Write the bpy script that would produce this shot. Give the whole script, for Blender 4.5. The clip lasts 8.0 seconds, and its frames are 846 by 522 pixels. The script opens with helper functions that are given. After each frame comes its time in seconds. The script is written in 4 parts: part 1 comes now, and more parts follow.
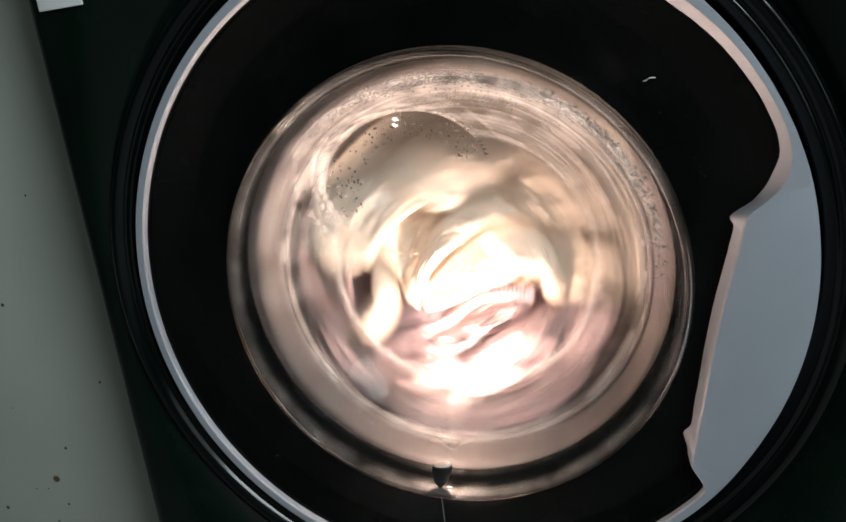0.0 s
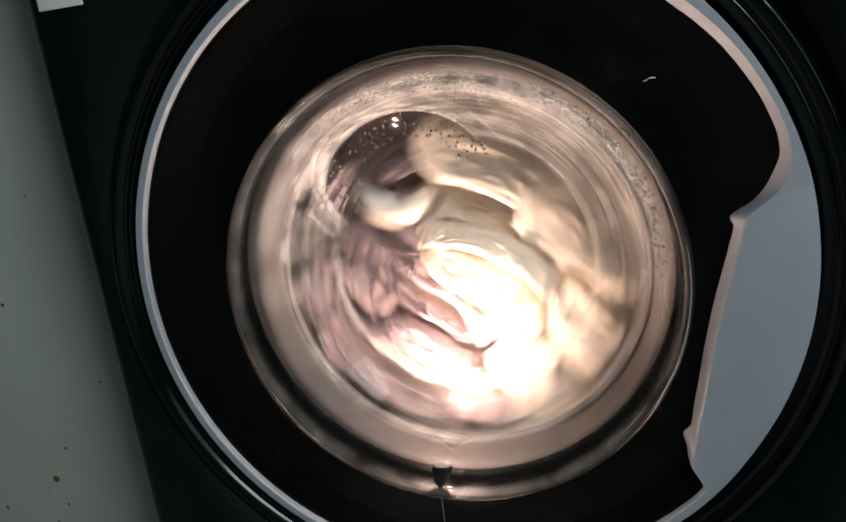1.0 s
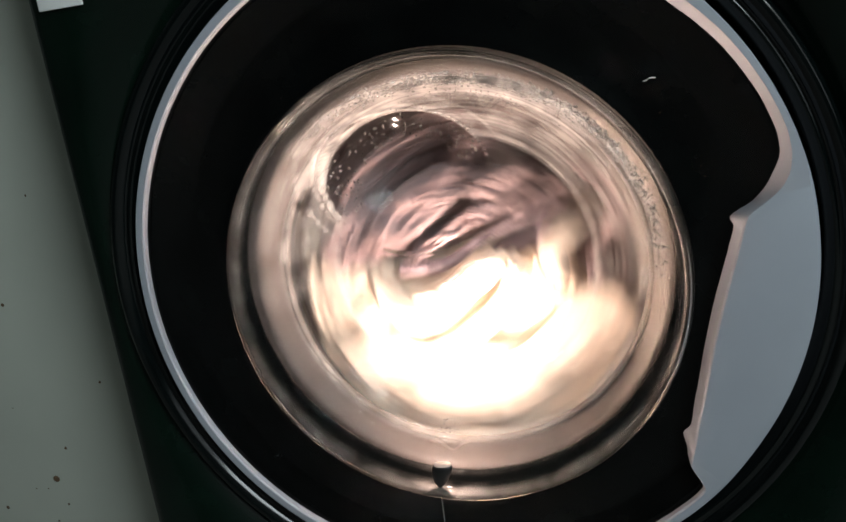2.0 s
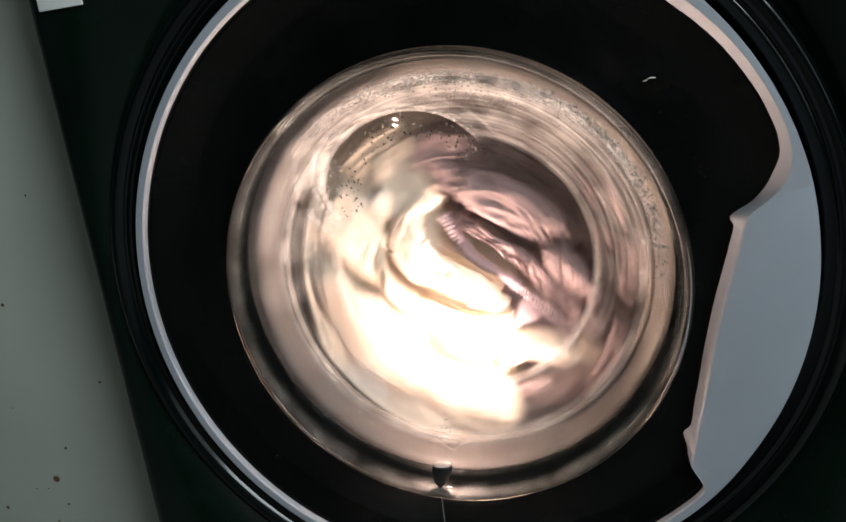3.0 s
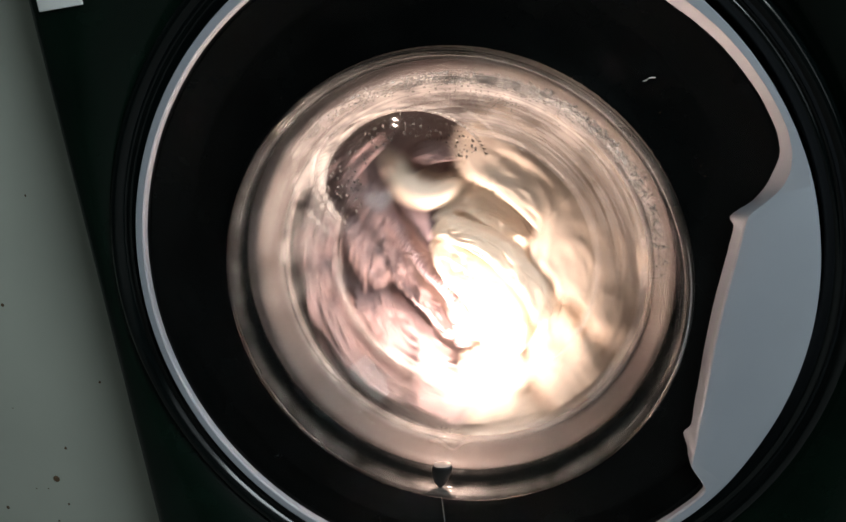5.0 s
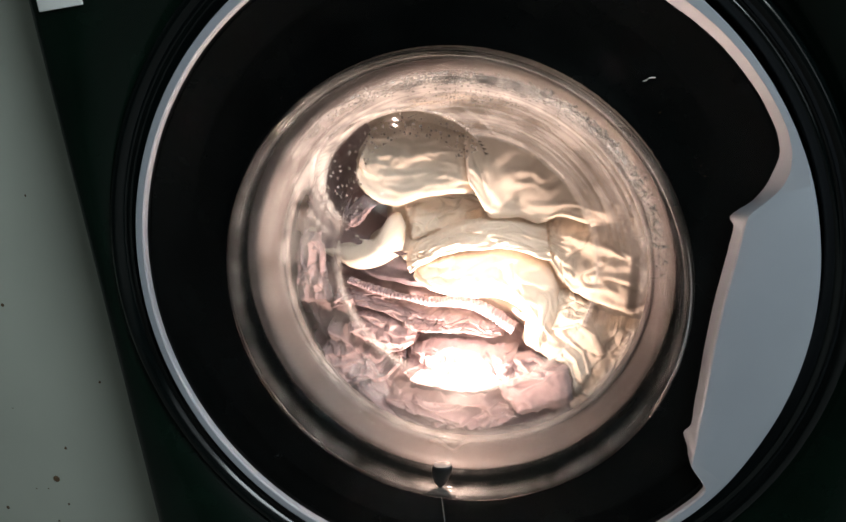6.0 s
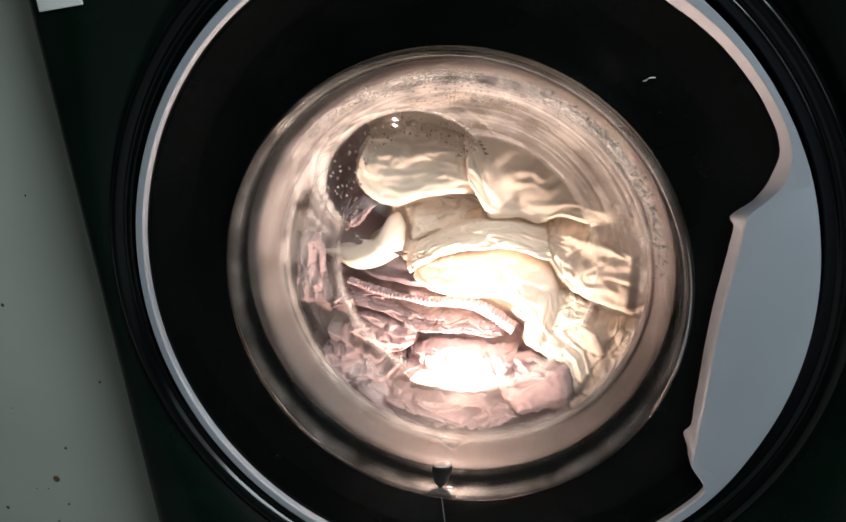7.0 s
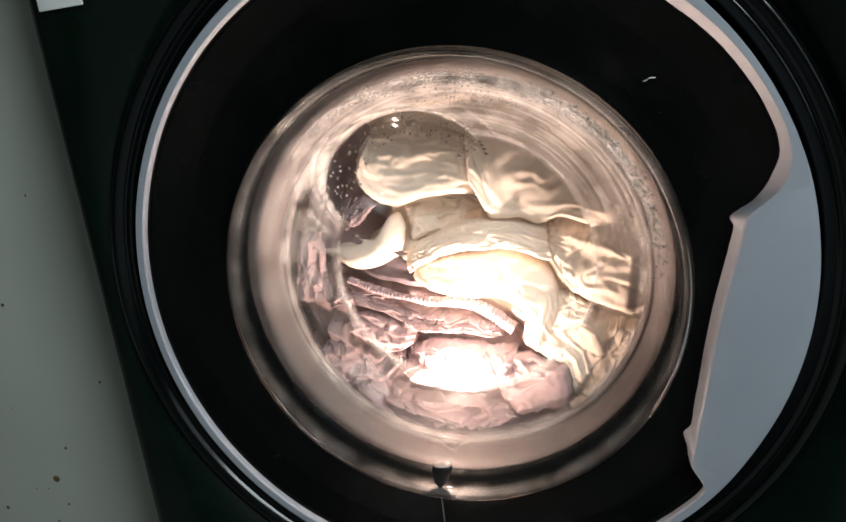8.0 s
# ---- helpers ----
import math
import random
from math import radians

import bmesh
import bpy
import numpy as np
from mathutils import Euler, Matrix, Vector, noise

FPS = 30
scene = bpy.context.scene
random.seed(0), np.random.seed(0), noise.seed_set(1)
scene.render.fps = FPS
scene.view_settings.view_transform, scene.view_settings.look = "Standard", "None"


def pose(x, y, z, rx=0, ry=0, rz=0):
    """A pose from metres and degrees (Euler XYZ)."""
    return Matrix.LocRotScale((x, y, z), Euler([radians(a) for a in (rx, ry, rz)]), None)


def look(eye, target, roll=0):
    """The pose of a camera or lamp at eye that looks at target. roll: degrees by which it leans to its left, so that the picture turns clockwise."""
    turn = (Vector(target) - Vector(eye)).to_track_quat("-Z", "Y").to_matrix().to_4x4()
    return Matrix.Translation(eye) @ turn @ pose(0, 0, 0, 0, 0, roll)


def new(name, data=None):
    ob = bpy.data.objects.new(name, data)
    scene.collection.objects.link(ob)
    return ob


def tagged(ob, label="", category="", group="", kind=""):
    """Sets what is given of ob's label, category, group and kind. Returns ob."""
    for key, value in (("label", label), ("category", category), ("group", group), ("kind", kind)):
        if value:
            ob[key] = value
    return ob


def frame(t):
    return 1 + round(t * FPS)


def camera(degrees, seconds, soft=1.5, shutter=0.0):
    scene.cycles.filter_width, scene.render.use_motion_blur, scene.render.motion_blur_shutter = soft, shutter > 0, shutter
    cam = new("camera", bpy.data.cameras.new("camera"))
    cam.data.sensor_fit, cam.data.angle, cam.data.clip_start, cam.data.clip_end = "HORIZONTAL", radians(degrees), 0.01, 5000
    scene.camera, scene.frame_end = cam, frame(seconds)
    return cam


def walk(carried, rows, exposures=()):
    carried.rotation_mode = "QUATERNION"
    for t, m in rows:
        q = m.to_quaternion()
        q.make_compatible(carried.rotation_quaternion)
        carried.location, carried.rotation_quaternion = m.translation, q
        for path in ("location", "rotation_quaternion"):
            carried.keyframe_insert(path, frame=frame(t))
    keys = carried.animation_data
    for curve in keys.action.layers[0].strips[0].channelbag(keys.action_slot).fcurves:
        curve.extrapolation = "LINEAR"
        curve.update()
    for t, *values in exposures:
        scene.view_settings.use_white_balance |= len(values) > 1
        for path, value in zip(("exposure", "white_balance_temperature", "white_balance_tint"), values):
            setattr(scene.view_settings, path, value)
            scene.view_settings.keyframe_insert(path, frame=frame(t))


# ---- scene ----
# ---- camera: stands still before the machine door ----
EYE = Vector((0.1149, -0.4756, 0.1467))
AIM = EYE + Vector((-0.25009, 0.93443, -0.25357))
cam = camera(60, 8.0, soft=1.6, shutter=1.15)
walk(cam, [(0.0, look(EYE, AIM, -7.55)), (8.0, look(EYE, AIM, -7.55))],
     [(0.0, 0.0), (0.5, -0.1), (1.0, -0.25), (1.5, 0.0), (3.0, 0.0), (3.5, -0.3), (4.0, 0.02), (4.5, -0.14), (6.0, 0.0), (8.0, 0.04)])

# ---- world and light ----
FLOOR = -0.45                      # the door's centre is the origin
world = bpy.data.worlds.new("world")
scene.world = world
world.use_nodes = True
world.node_tree.nodes["Background"].inputs[0].default_value = (0.55, 1.0, 0.6, 1)
world.node_tree.nodes["Background"].inputs[1].default_value = 0.01

LAMP = Vector((-0.0142, -0.0145, -0.1345))    # assumed lamp, set behind the post at the foot of the glass, hidden from the camera


def lamp(name, kind, m, watts, colour, **settings):
    data = bpy.data.lights.new(name, kind)
    data.energy, data.color = watts, colour
    ob = new(name, data)
    ob.matrix_world = m
    return ob, data


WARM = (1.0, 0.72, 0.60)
# one assumed source made of three lamps; the beam adds the hot spot
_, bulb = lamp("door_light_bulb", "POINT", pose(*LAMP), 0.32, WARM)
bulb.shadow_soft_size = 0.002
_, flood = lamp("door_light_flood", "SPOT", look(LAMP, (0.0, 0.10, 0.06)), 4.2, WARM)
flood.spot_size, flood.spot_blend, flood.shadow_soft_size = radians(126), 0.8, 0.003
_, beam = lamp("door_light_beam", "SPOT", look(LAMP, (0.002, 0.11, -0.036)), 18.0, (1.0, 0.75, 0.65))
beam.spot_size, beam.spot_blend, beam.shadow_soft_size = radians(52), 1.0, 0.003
# assumed daylight, placed to light the ring and shade the cabinet's edge
_, day = lamp("window_light", "AREA", look((1.40, -1.35, 0.98), (0.0, -1.35, 0.6)), 70.0, (0.86, 0.96, 1.0))
day.shape, day.size, day.size_y = "RECTANGLE", 0.9, 1.6


# ---- materials ----
def material(name, colour, rough=0.5, metal=0.0, vary=0.12, scale=30.0, bump=0.1, fine=400.0, coat=0.0, specular=0.5):
    """A painted, moulded or metal surface with variation at two scales."""
    m = bpy.data.materials.new(name)
    m.use_nodes = True
    n, l = m.node_tree.nodes, m.node_tree.links
    p = n["Principled BSDF"]
    p.inputs["Metallic"].default_value = metal
    p.inputs["Coat Weight"].default_value = coat
    p.inputs["Specular IOR Level"].default_value = specular
    tc = n.new("ShaderNodeTexCoord")
    big, small = n.new("ShaderNodeTexNoise"), n.new("ShaderNodeTexNoise")
    big.inputs["Scale"].default_value, small.inputs["Scale"].default_value = scale, fine
    big.inputs["Detail"].default_value, small.inputs["Detail"].default_value = 5, 3
    for t in (big, small):
        l.new(tc.outputs["Object"], t.inputs["Vector"])
    ramp = n.new("ShaderNodeValToRGB")
    ramp.color_ramp.elements[0].position, ramp.color_ramp.elements[1].position = 0.3, 0.7
    ramp.color_ramp.elements[0].color = (*[c * (1 - vary) for c in colour], 1)
    ramp.color_ramp.elements[1].color = (*[min(1, c * (1 + vary)) for c in colour], 1)
    l.new(big.outputs["Fac"], ramp.inputs["Fac"])
    l.new(ramp.outputs["Color"], p.inputs["Base Color"])
    rr = n.new("ShaderNodeMapRange")
    rr.inputs["To Min"].default_value, rr.inputs["To Max"].default_value = max(0.02, rough * 0.85), min(1, rough * 1.2)
    l.new(big.outputs["Fac"], rr.inputs["Value"])
    l.new(rr.outputs["Result"], p.inputs["Roughness"])
    b = n.new("ShaderNodeBump")
    b.inputs["Strength"].default_value, b.inputs["Distance"].default_value = bump, 0.0006
    l.new(small.outputs["Fac"], b.inputs["Height"])
    l.new(b.outputs["Normal"], p.inputs["Normal"])
    return m


def cloth_material(name, colour, weave=1500.0, sheer=0.12):
    """Wet cotton: woven relief, blotches of damp, a little light through it."""
    m = material(name, colour, 0.75, vary=0.10, scale=22, bump=0.25, fine=weave, specular=0.3)
    n, l = m.node_tree.nodes, m.node_tree.links
    p = n["Principled BSDF"]
    p.inputs["Sheen Weight"].default_value = 0.15
    thin = n.new("ShaderNodeBsdfTranslucent")
    thin.inputs["Color"].default_value = (*colour, 1)
    mix = n.new("ShaderNodeMixShader")
    mix.inputs["Fac"].default_value = sheer
    l.new(p.outputs["BSDF"], mix.inputs[1])
    l.new(thin.outputs["BSDF"], mix.inputs[2])
    l.new(mix.outputs["Shader"], n["Material Output"].inputs["Surface"])
    return m


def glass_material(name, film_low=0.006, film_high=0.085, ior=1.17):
    """Clear glass; the sloping side wears a streaky film of damp and limescale, thickened upward to brighten it, with
    painted highlight lines.
    """
    m = bpy.data.materials.new(name)
    m.use_nodes = True
    n, l = m.node_tree.nodes, m.node_tree.links
    p = n["Principled BSDF"]
    p.inputs["Base Color"].default_value = (0.97, 0.98, 0.97, 1)
    p.inputs["Roughness"].default_value = 0.05
    p.inputs["IOR"].default_value = ior
    p.inputs["Transmission Weight"].default_value = 1.0
    tc, sep = n.new("ShaderNodeTexCoord"), n.new("ShaderNodeSeparateXYZ")
    l.new(tc.outputs["Object"], sep.inputs[0])
    comb = n.new("ShaderNodeCombineXYZ")
    l.new(sep.outputs["X"], comb.inputs["X"])
    l.new(sep.outputs["Z"], comb.inputs["Y"])
    rad = n.new("ShaderNodeVectorMath")
    rad.operation = "LENGTH"
    l.new(comb.outputs[0], rad.inputs[0])
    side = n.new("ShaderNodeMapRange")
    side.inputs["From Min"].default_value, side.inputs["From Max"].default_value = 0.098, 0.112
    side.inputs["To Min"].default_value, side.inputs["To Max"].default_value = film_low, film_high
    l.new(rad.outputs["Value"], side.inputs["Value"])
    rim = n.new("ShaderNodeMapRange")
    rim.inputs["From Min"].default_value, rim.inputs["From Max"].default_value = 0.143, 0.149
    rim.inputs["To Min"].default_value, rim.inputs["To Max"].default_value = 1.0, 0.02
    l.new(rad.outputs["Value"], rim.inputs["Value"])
    # film whitened towards the top, making up for lamp light that falls short
    brighter_top = n.new("ShaderNodeMapRange")
    brighter_top.inputs["From Min"].default_value, brighter_top.inputs["From Max"].default_value = -0.02, 0.13
    brighter_top.inputs["To Min"].default_value, brighter_top.inputs["To Max"].default_value = 0.30, 3.2
    l.new(sep.outputs["Z"], brighter_top.inputs["Value"])
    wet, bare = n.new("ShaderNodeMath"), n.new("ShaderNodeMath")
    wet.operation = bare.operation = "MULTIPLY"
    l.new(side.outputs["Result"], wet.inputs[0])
    l.new(brighter_top.outputs["Result"], wet.inputs[1])
    # the dimple is wiped clear
    shift, squash, span, clear = n.new("ShaderNodeVectorMath"), n.new("ShaderNodeVectorMath"), n.new("ShaderNodeVectorMath"), n.new("ShaderNodeMapRange")
    shift.operation, squash.operation, span.operation = "ADD", "MULTIPLY", "LENGTH"
    shift.inputs[1].default_value, squash.inputs[1].default_value = (0.034, -0.066, 0), (1 / 0.064, 1 / 0.056, 0)
    l.new(comb.outputs[0], shift.inputs[0])
    l.new(shift.outputs[0], squash.inputs[0])
    l.new(squash.outputs[0], span.inputs[0])
    clear.inputs["From Min"].default_value, clear.inputs["From Max"].default_value = 0.94, 1.0
    clear.inputs["To Min"].default_value, clear.inputs["To Max"].default_value = 0.04, 1.0
    l.new(span.outputs["Value"], clear.inputs["Value"])
    gone = n.new("ShaderNodeMath")
    gone.operation = "MULTIPLY"
    l.new(wet.outputs[0], gone.inputs[0])
    l.new(clear.outputs["Result"], gone.inputs[1])
    l.new(gone.outputs[0], bare.inputs[0])
    l.new(rim.outputs["Result"], bare.inputs[1])
    # streaks that run round the bowl: noise over the radius and, slowly, over the turn
    ang = n.new("ShaderNodeMath")
    ang.operation = "ARCTAN2"
    l.new(sep.outputs["Z"], ang.inputs[0])
    l.new(sep.outputs["X"], ang.inputs[1])
    scaled = n.new("ShaderNodeCombineXYZ")
    rs, an = n.new("ShaderNodeMath"), n.new("ShaderNodeMath")
    rs.operation = an.operation = "MULTIPLY"
    rs.inputs[1].default_value, an.inputs[1].default_value = 480.0, 1.0
    l.new(rad.outputs["Value"], rs.inputs[0])
    l.new(ang.outputs[0], an.inputs[0])
    l.new(rs.outputs[0], scaled.inputs["X"])
    l.new(an.outputs[0], scaled.inputs["Y"])
    streak, blot = n.new("ShaderNodeTexNoise"), n.new("ShaderNodeTexNoise")
    streak.inputs["Scale"].default_value, blot.inputs["Scale"].default_value = 1.0, 45.0
    l.new(scaled.outputs[0], streak.inputs["Vector"])
    l.new(tc.outputs["Object"], blot.inputs["Vector"])
    both = n.new("ShaderNodeMath")
    both.operation = "MULTIPLY"
    l.new(streak.outputs["Fac"], both.inputs[0])
    l.new(blot.outputs["Fac"], both.inputs[1])
    amount = n.new("ShaderNodeMapRange")
    amount.inputs["From Min"].default_value, amount.inputs["From Max"].default_value = 0.12, 0.40
    amount.inputs["To Min"].default_value, amount.inputs["To Max"].default_value = 0.08, 2.3
    l.new(both.outputs[0], amount.inputs["Value"])
    fac = n.new("ShaderNodeMath")
    fac.operation, fac.use_clamp = "MULTIPLY", True
    l.new(bare.outputs[0], fac.inputs[0])
    l.new(amount.outputs["Result"], fac.inputs[1])
    # pale lines painted as highlights along the dimple, the flat end, ridges and rim
    lines, edge, third = n.new("ShaderNodeValToRGB"), n.new("ShaderNodeValToRGB"), n.new("ShaderNodeMath")
    third.operation = "DIVIDE"
    third.inputs[1].default_value = 1.5
    l.new(span.outputs["Value"], third.inputs[0])
    l.new(third.outputs[0], lines.inputs["Fac"])
    for ramp, stops in ((lines, ((0.636, 0.0), (0.664, 1.0), (0.688, 0.05), (0.715, 0.40), (0.735, 0.02), (0.790, 0.0), (0.812, 0.34), (0.835, 0.0))),
                        (edge, ((0.1006, 0.0), (0.1014, 0.32), (0.1022, 0.0), (0.1184, 0.0), (0.1190, 0.30), (0.1196, 0.0), (0.1322, 0.0), (0.1330, 0.36), (0.1338, 0.0), (0.1382, 0.0), (0.1387, 0.30), (0.1392, 0.0), (0.1558, 0.0), (0.1563, 0.14), (0.1568, 0.0), (0.1585, 0.0), (0.1590, 0.30), (0.1595, 0.0)))):
        points = ramp.color_ramp.elements
        while len(points) < len(stops):
            points.new(0.5)
        for e, (at, v) in zip(points, stops):
            e.position, e.color = at, (v, v, v, 1)
    l.new(rad.outputs["Value"], edge.inputs["Fac"])
    most, broken, more = n.new("ShaderNodeMath"), n.new("ShaderNodeMath"), n.new("ShaderNodeMath")
    most.operation, broken.operation, more.operation = "MAXIMUM", "MULTIPLY", "ADD"
    more.use_clamp = True
    outer, kept = n.new("ShaderNodeMapRange"), n.new("ShaderNodeMath")
    outer.inputs["From Min"].default_value, outer.inputs["From Max"].default_value = 0.094, 0.108
    kept.operation = "MULTIPLY"
    l.new(rad.outputs["Value"], outer.inputs["Value"])
    l.new(outer.outputs["Result"], kept.inputs[0])
    l.new(lines.outputs["Color"], kept.inputs[1])
    l.new(kept.outputs[0], most.inputs[0])
    wiped = n.new("ShaderNodeMath")
    wiped.operation = "MULTIPLY"
    l.new(edge.outputs["Color"], wiped.inputs[0])
    l.new(clear.outputs["Result"], wiped.inputs[1])
    l.new(wiped.outputs[0], most.inputs[1])
    l.new(most.outputs[0], broken.inputs[0])
    l.new(amount.outputs["Result"], broken.inputs[1])
    scale = n.new("ShaderNodeMath")
    scale.operation = "MULTIPLY"
    scale.inputs[1].default_value = 6.5 * film_high
    l.new(broken.outputs[0], scale.inputs[0])
    l.new(fac.outputs[0], more.inputs[0])
    l.new(scale.outputs[0], more.inputs[1])
    film, thru, damp = n.new("ShaderNodeBsdfDiffuse"), n.new("ShaderNodeBsdfTranslucent"), n.new("ShaderNodeMixShader")
    film.inputs["Color"].default_value = thru.inputs["Color"].default_value = (0.80, 0.77, 0.73, 1)
    l.new(film.outputs[0], damp.inputs[1])
    l.new(thru.outputs[0], damp.inputs[2])
    mix = n.new("ShaderNodeMixShader")
    l.new(more.outputs[0], mix.inputs["Fac"])
    l.new(p.outputs["BSDF"], mix.inputs[1])
    l.new(damp.outputs[0], mix.inputs[2])
    l.new(mix.outputs["Shader"], n["Material Output"].inputs["Surface"])
    b = n.new("ShaderNodeBump")
    b.inputs["Strength"].default_value, b.inputs["Distance"].default_value = 0.03, 0.001
    l.new(streak.outputs["Fac"], b.inputs["Height"])
    l.new(b.outputs["Normal"], p.inputs["Normal"])
    return m


BLACK_GLOSS = material("black_gloss_plastic", (0.002, 0.0025, 0.0025), 0.10, vary=0.3, bump=0.012, specular=0.10)
PANEL = material("dark_green_black_panel", (0.0024, 0.0078, 0.0050), 0.2, vary=0.2, bump=0.02, specular=0.2)
BEZEL = material("black_gloss_bezel", (0.0015, 0.0030, 0.0030), 0.14, vary=0.2, bump=0.01, specular=0.32)
DARK = material("dark_plastic", (0.012, 0.012, 0.012), 0.5, bump=0.1)
GREY = material("grey_satin_plastic", (0.34, 0.37, 0.41), 0.56, vary=0.05, scale=14, bump=0.08, fine=900)
RUBBER = material("grey_rubber", (0.070, 0.056, 0.051), 0.6, vary=0.25, scale=26, bump=0.15, specular=0.25)
STEEL = material("stainless_steel", (0.36, 0.35, 0.34), 0.25, metal=1.0, vary=0.12, scale=40, bump=0.05)
HOLE = material("drum_hole_dark", (0.01, 0.01, 0.01), 0.8)
LIFTER = material("light_grey_plastic", (0.5, 0.5, 0.5), 0.4)
WHITE = material("white_enamel", (0.42, 0.45, 0.39), 0.4, vary=0.05, scale=6, bump=0.06, fine=300)
DIRT = material("brown_dirt", (0.10, 0.06, 0.03), 0.8, vary=0.4, scale=400)
STICKER = material("white_paper", (0.8, 0.82, 0.8), 0.6, vary=0.04)
PLASTER = material("room_plaster", (0.06, 0.068, 0.062), 0.85, vary=0.08, scale=3, bump=0.2, fine=120)
TILE = material("floor_tile", (0.30, 0.29, 0.27), 0.5, vary=0.15, scale=5)
CREAM = cloth_material("cream_cotton", (0.68, 0.585, 0.485))
MAUVE = cloth_material("mauve_cotton", (0.26, 0.186, 0.188))
RIB = cloth_material("mauve_rib_knit", (0.22, 0.165, 0.18), 900)
LACE = cloth_material("dark_mauve_mesh", (0.12, 0.09, 0.10), 1200)
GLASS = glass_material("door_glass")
DROP = glass_material("water", 0.0, 0.0, 1.45)
LENS = material("lamp_lens", (0.22, 0.2, 0.18), 0.3)
LENS.node_tree.nodes["Principled BSDF"].inputs["Emission Color"].default_value = (1.0, 0.72, 0.60, 1)
LENS.node_tree.nodes["Principled BSDF"].inputs["Emission Strength"].default_value = 0.35
CHROME = material("chrome", (0.7, 0.7, 0.7), 0.15, metal=1.0, vary=0.05)
PANE = bpy.data.materials.new("frosted_daylight_pane")
PANE.use_nodes = True
PANE.node_tree.nodes["Principled BSDF"].inputs["Emission Color"].default_value = (0.86, 0.95, 1.0, 1)
PANE.node_tree.nodes["Principled BSDF"].inputs["Emission Strength"].default_value = 1.0


# ---- mesh helpers ----
def part(name, bm, mat, parent=None, label="", smooth=True):
    me = bpy.data.meshes.new(name)
    bmesh.ops.recalc_face_normals(bm, faces=bm.faces)
    bm.to_mesh(me)
    bm.free()
    me.materials.append(mat)
    if smooth:
        for p in me.polygons:
            p.use_smooth = True
    ob = new(name, me)
    if parent:
        ob.parent = parent
    if label:
        tagged(ob, label)
    return ob


def box(bm, x0, x1, y0, y1, z0, z1, bevel=0.0):
    made = bmesh.ops.create_cube(bm, size=1.0, matrix=Matrix.LocRotScale(
        ((x0 + x1) / 2, (y0 + y1) / 2, (z0 + z1) / 2), None, (x1 - x0, y1 - y0, z1 - z0)))
    if bevel:
        edges = list({e for v in made["verts"] for e in v.link_edges})
        bmesh.ops.bevel(bm, geom=edges, offset=bevel, segments=3, affect="EDGES", profile=0.5)
    return bm


def lathe(bm, profile, n=144, close=False, cx=0.0, cz=0.0):
    """Turns a profile of (radius, depth) pairs round the door's axis."""
    rings = []
    for r, y in profile:
        rings.append([bm.verts.new((cx + r * math.cos(2 * math.pi * k / n), y, cz + r * math.sin(2 * math.pi * k / n)))
                      for k in range(n)])
    pairs = list(zip(rings, rings[1:])) + ([(rings[-1], rings[0])] if close else [])
    for a, b in pairs:
        for k in range(n):
            bm.faces.new((a[k], a[(k + 1) % n], b[(k + 1) % n], b[k]))
    return bm


def smooth_step(a, b, x):
    t = min(1.0, max(0.0, (x - a) / (b - a)))
    return t * t * (3 - 2 * t)


def spline(points, t):
    """Catmull-Rom through the points, t from 0 to 1."""
    pts = [Vector(p) for p in points]
    pts = [2 * pts[0] - pts[1], *pts, 2 * pts[-1] - pts[-2]]
    s = min(t, 0.99999) * (len(pts) - 3)
    i, u = int(s), s - int(s)
    a, b, c, d = pts[i:i + 4]
    return 0.5 * (2 * b + (c - a) * u + (2 * a - 5 * b + 4 * c - d) * u * u + (3 * b - a - 3 * c + d) * u ** 3)


# ---- room ----
# walls and ceiling are unseen, added and kept dark so black gloss stays black
def room():
    for name, dims in (("wall_west", (-2.1, -2.0, -2.3, 0.8)), ("wall_east", (1.45, 1.55, -2.3, 0.8)),
                       ("wall_south", (-2.0, 1.45, -2.3, -2.2)), ("wall_north", (-2.0, 1.45, 0.7, 0.8))):
        tagged(part(name, box(bmesh.new(), *dims, FLOOR, 2.0), PLASTER, smooth=False), "plain dark plaster wall, added out of view", "wall", kind="structure")
    tagged(part("floor", box(bmesh.new(), -2.1, 1.55, -2.3, 0.8, FLOOR - 0.1, FLOOR), TILE, smooth=False), "plain dull tiled floor under the machine", "floor", kind="structure")
    tagged(part("ceiling", box(bmesh.new(), -2.1, 1.55, -2.3, 0.8, 2.0, 2.1), PLASTER, smooth=False), "plain dark ceiling, added out of view", "ceiling", kind="structure")


room()


def window(name, pane, frame_boxes, label):
    bm = bmesh.new()
    for dims in frame_boxes:
        box(bm, *dims, 0.004)
    ob = tagged(part(name, bm, WHITE), label, "window", kind="structure")
    part("pane", box(bmesh.new(), *pane), PANE, ob, smooth=False)


# added window, out of view, with a glowing pane behind the area lamp
window("window_1", (1.435, 1.448, -1.80, -0.90, 0.18, 1.78),
       ((1.41, 1.45, -1.86, -1.80, 0.12, 1.84), (1.41, 1.45, -0.90, -0.84, 0.12, 1.84), (1.41, 1.45, -1.80, -0.90, 0.12, 0.18), (1.41, 1.45, -1.80, -0.90, 1.78, 1.84)),
       "frosted daylight window in the side wall, assumed and out of view")
# ---- washing machine ----
machine = tagged(new("washing_machine"), "black front-loading washing machine with a round glass door", "washing machine")
X0, X1, Z1 = -0.2935, 0.3065, 0.40


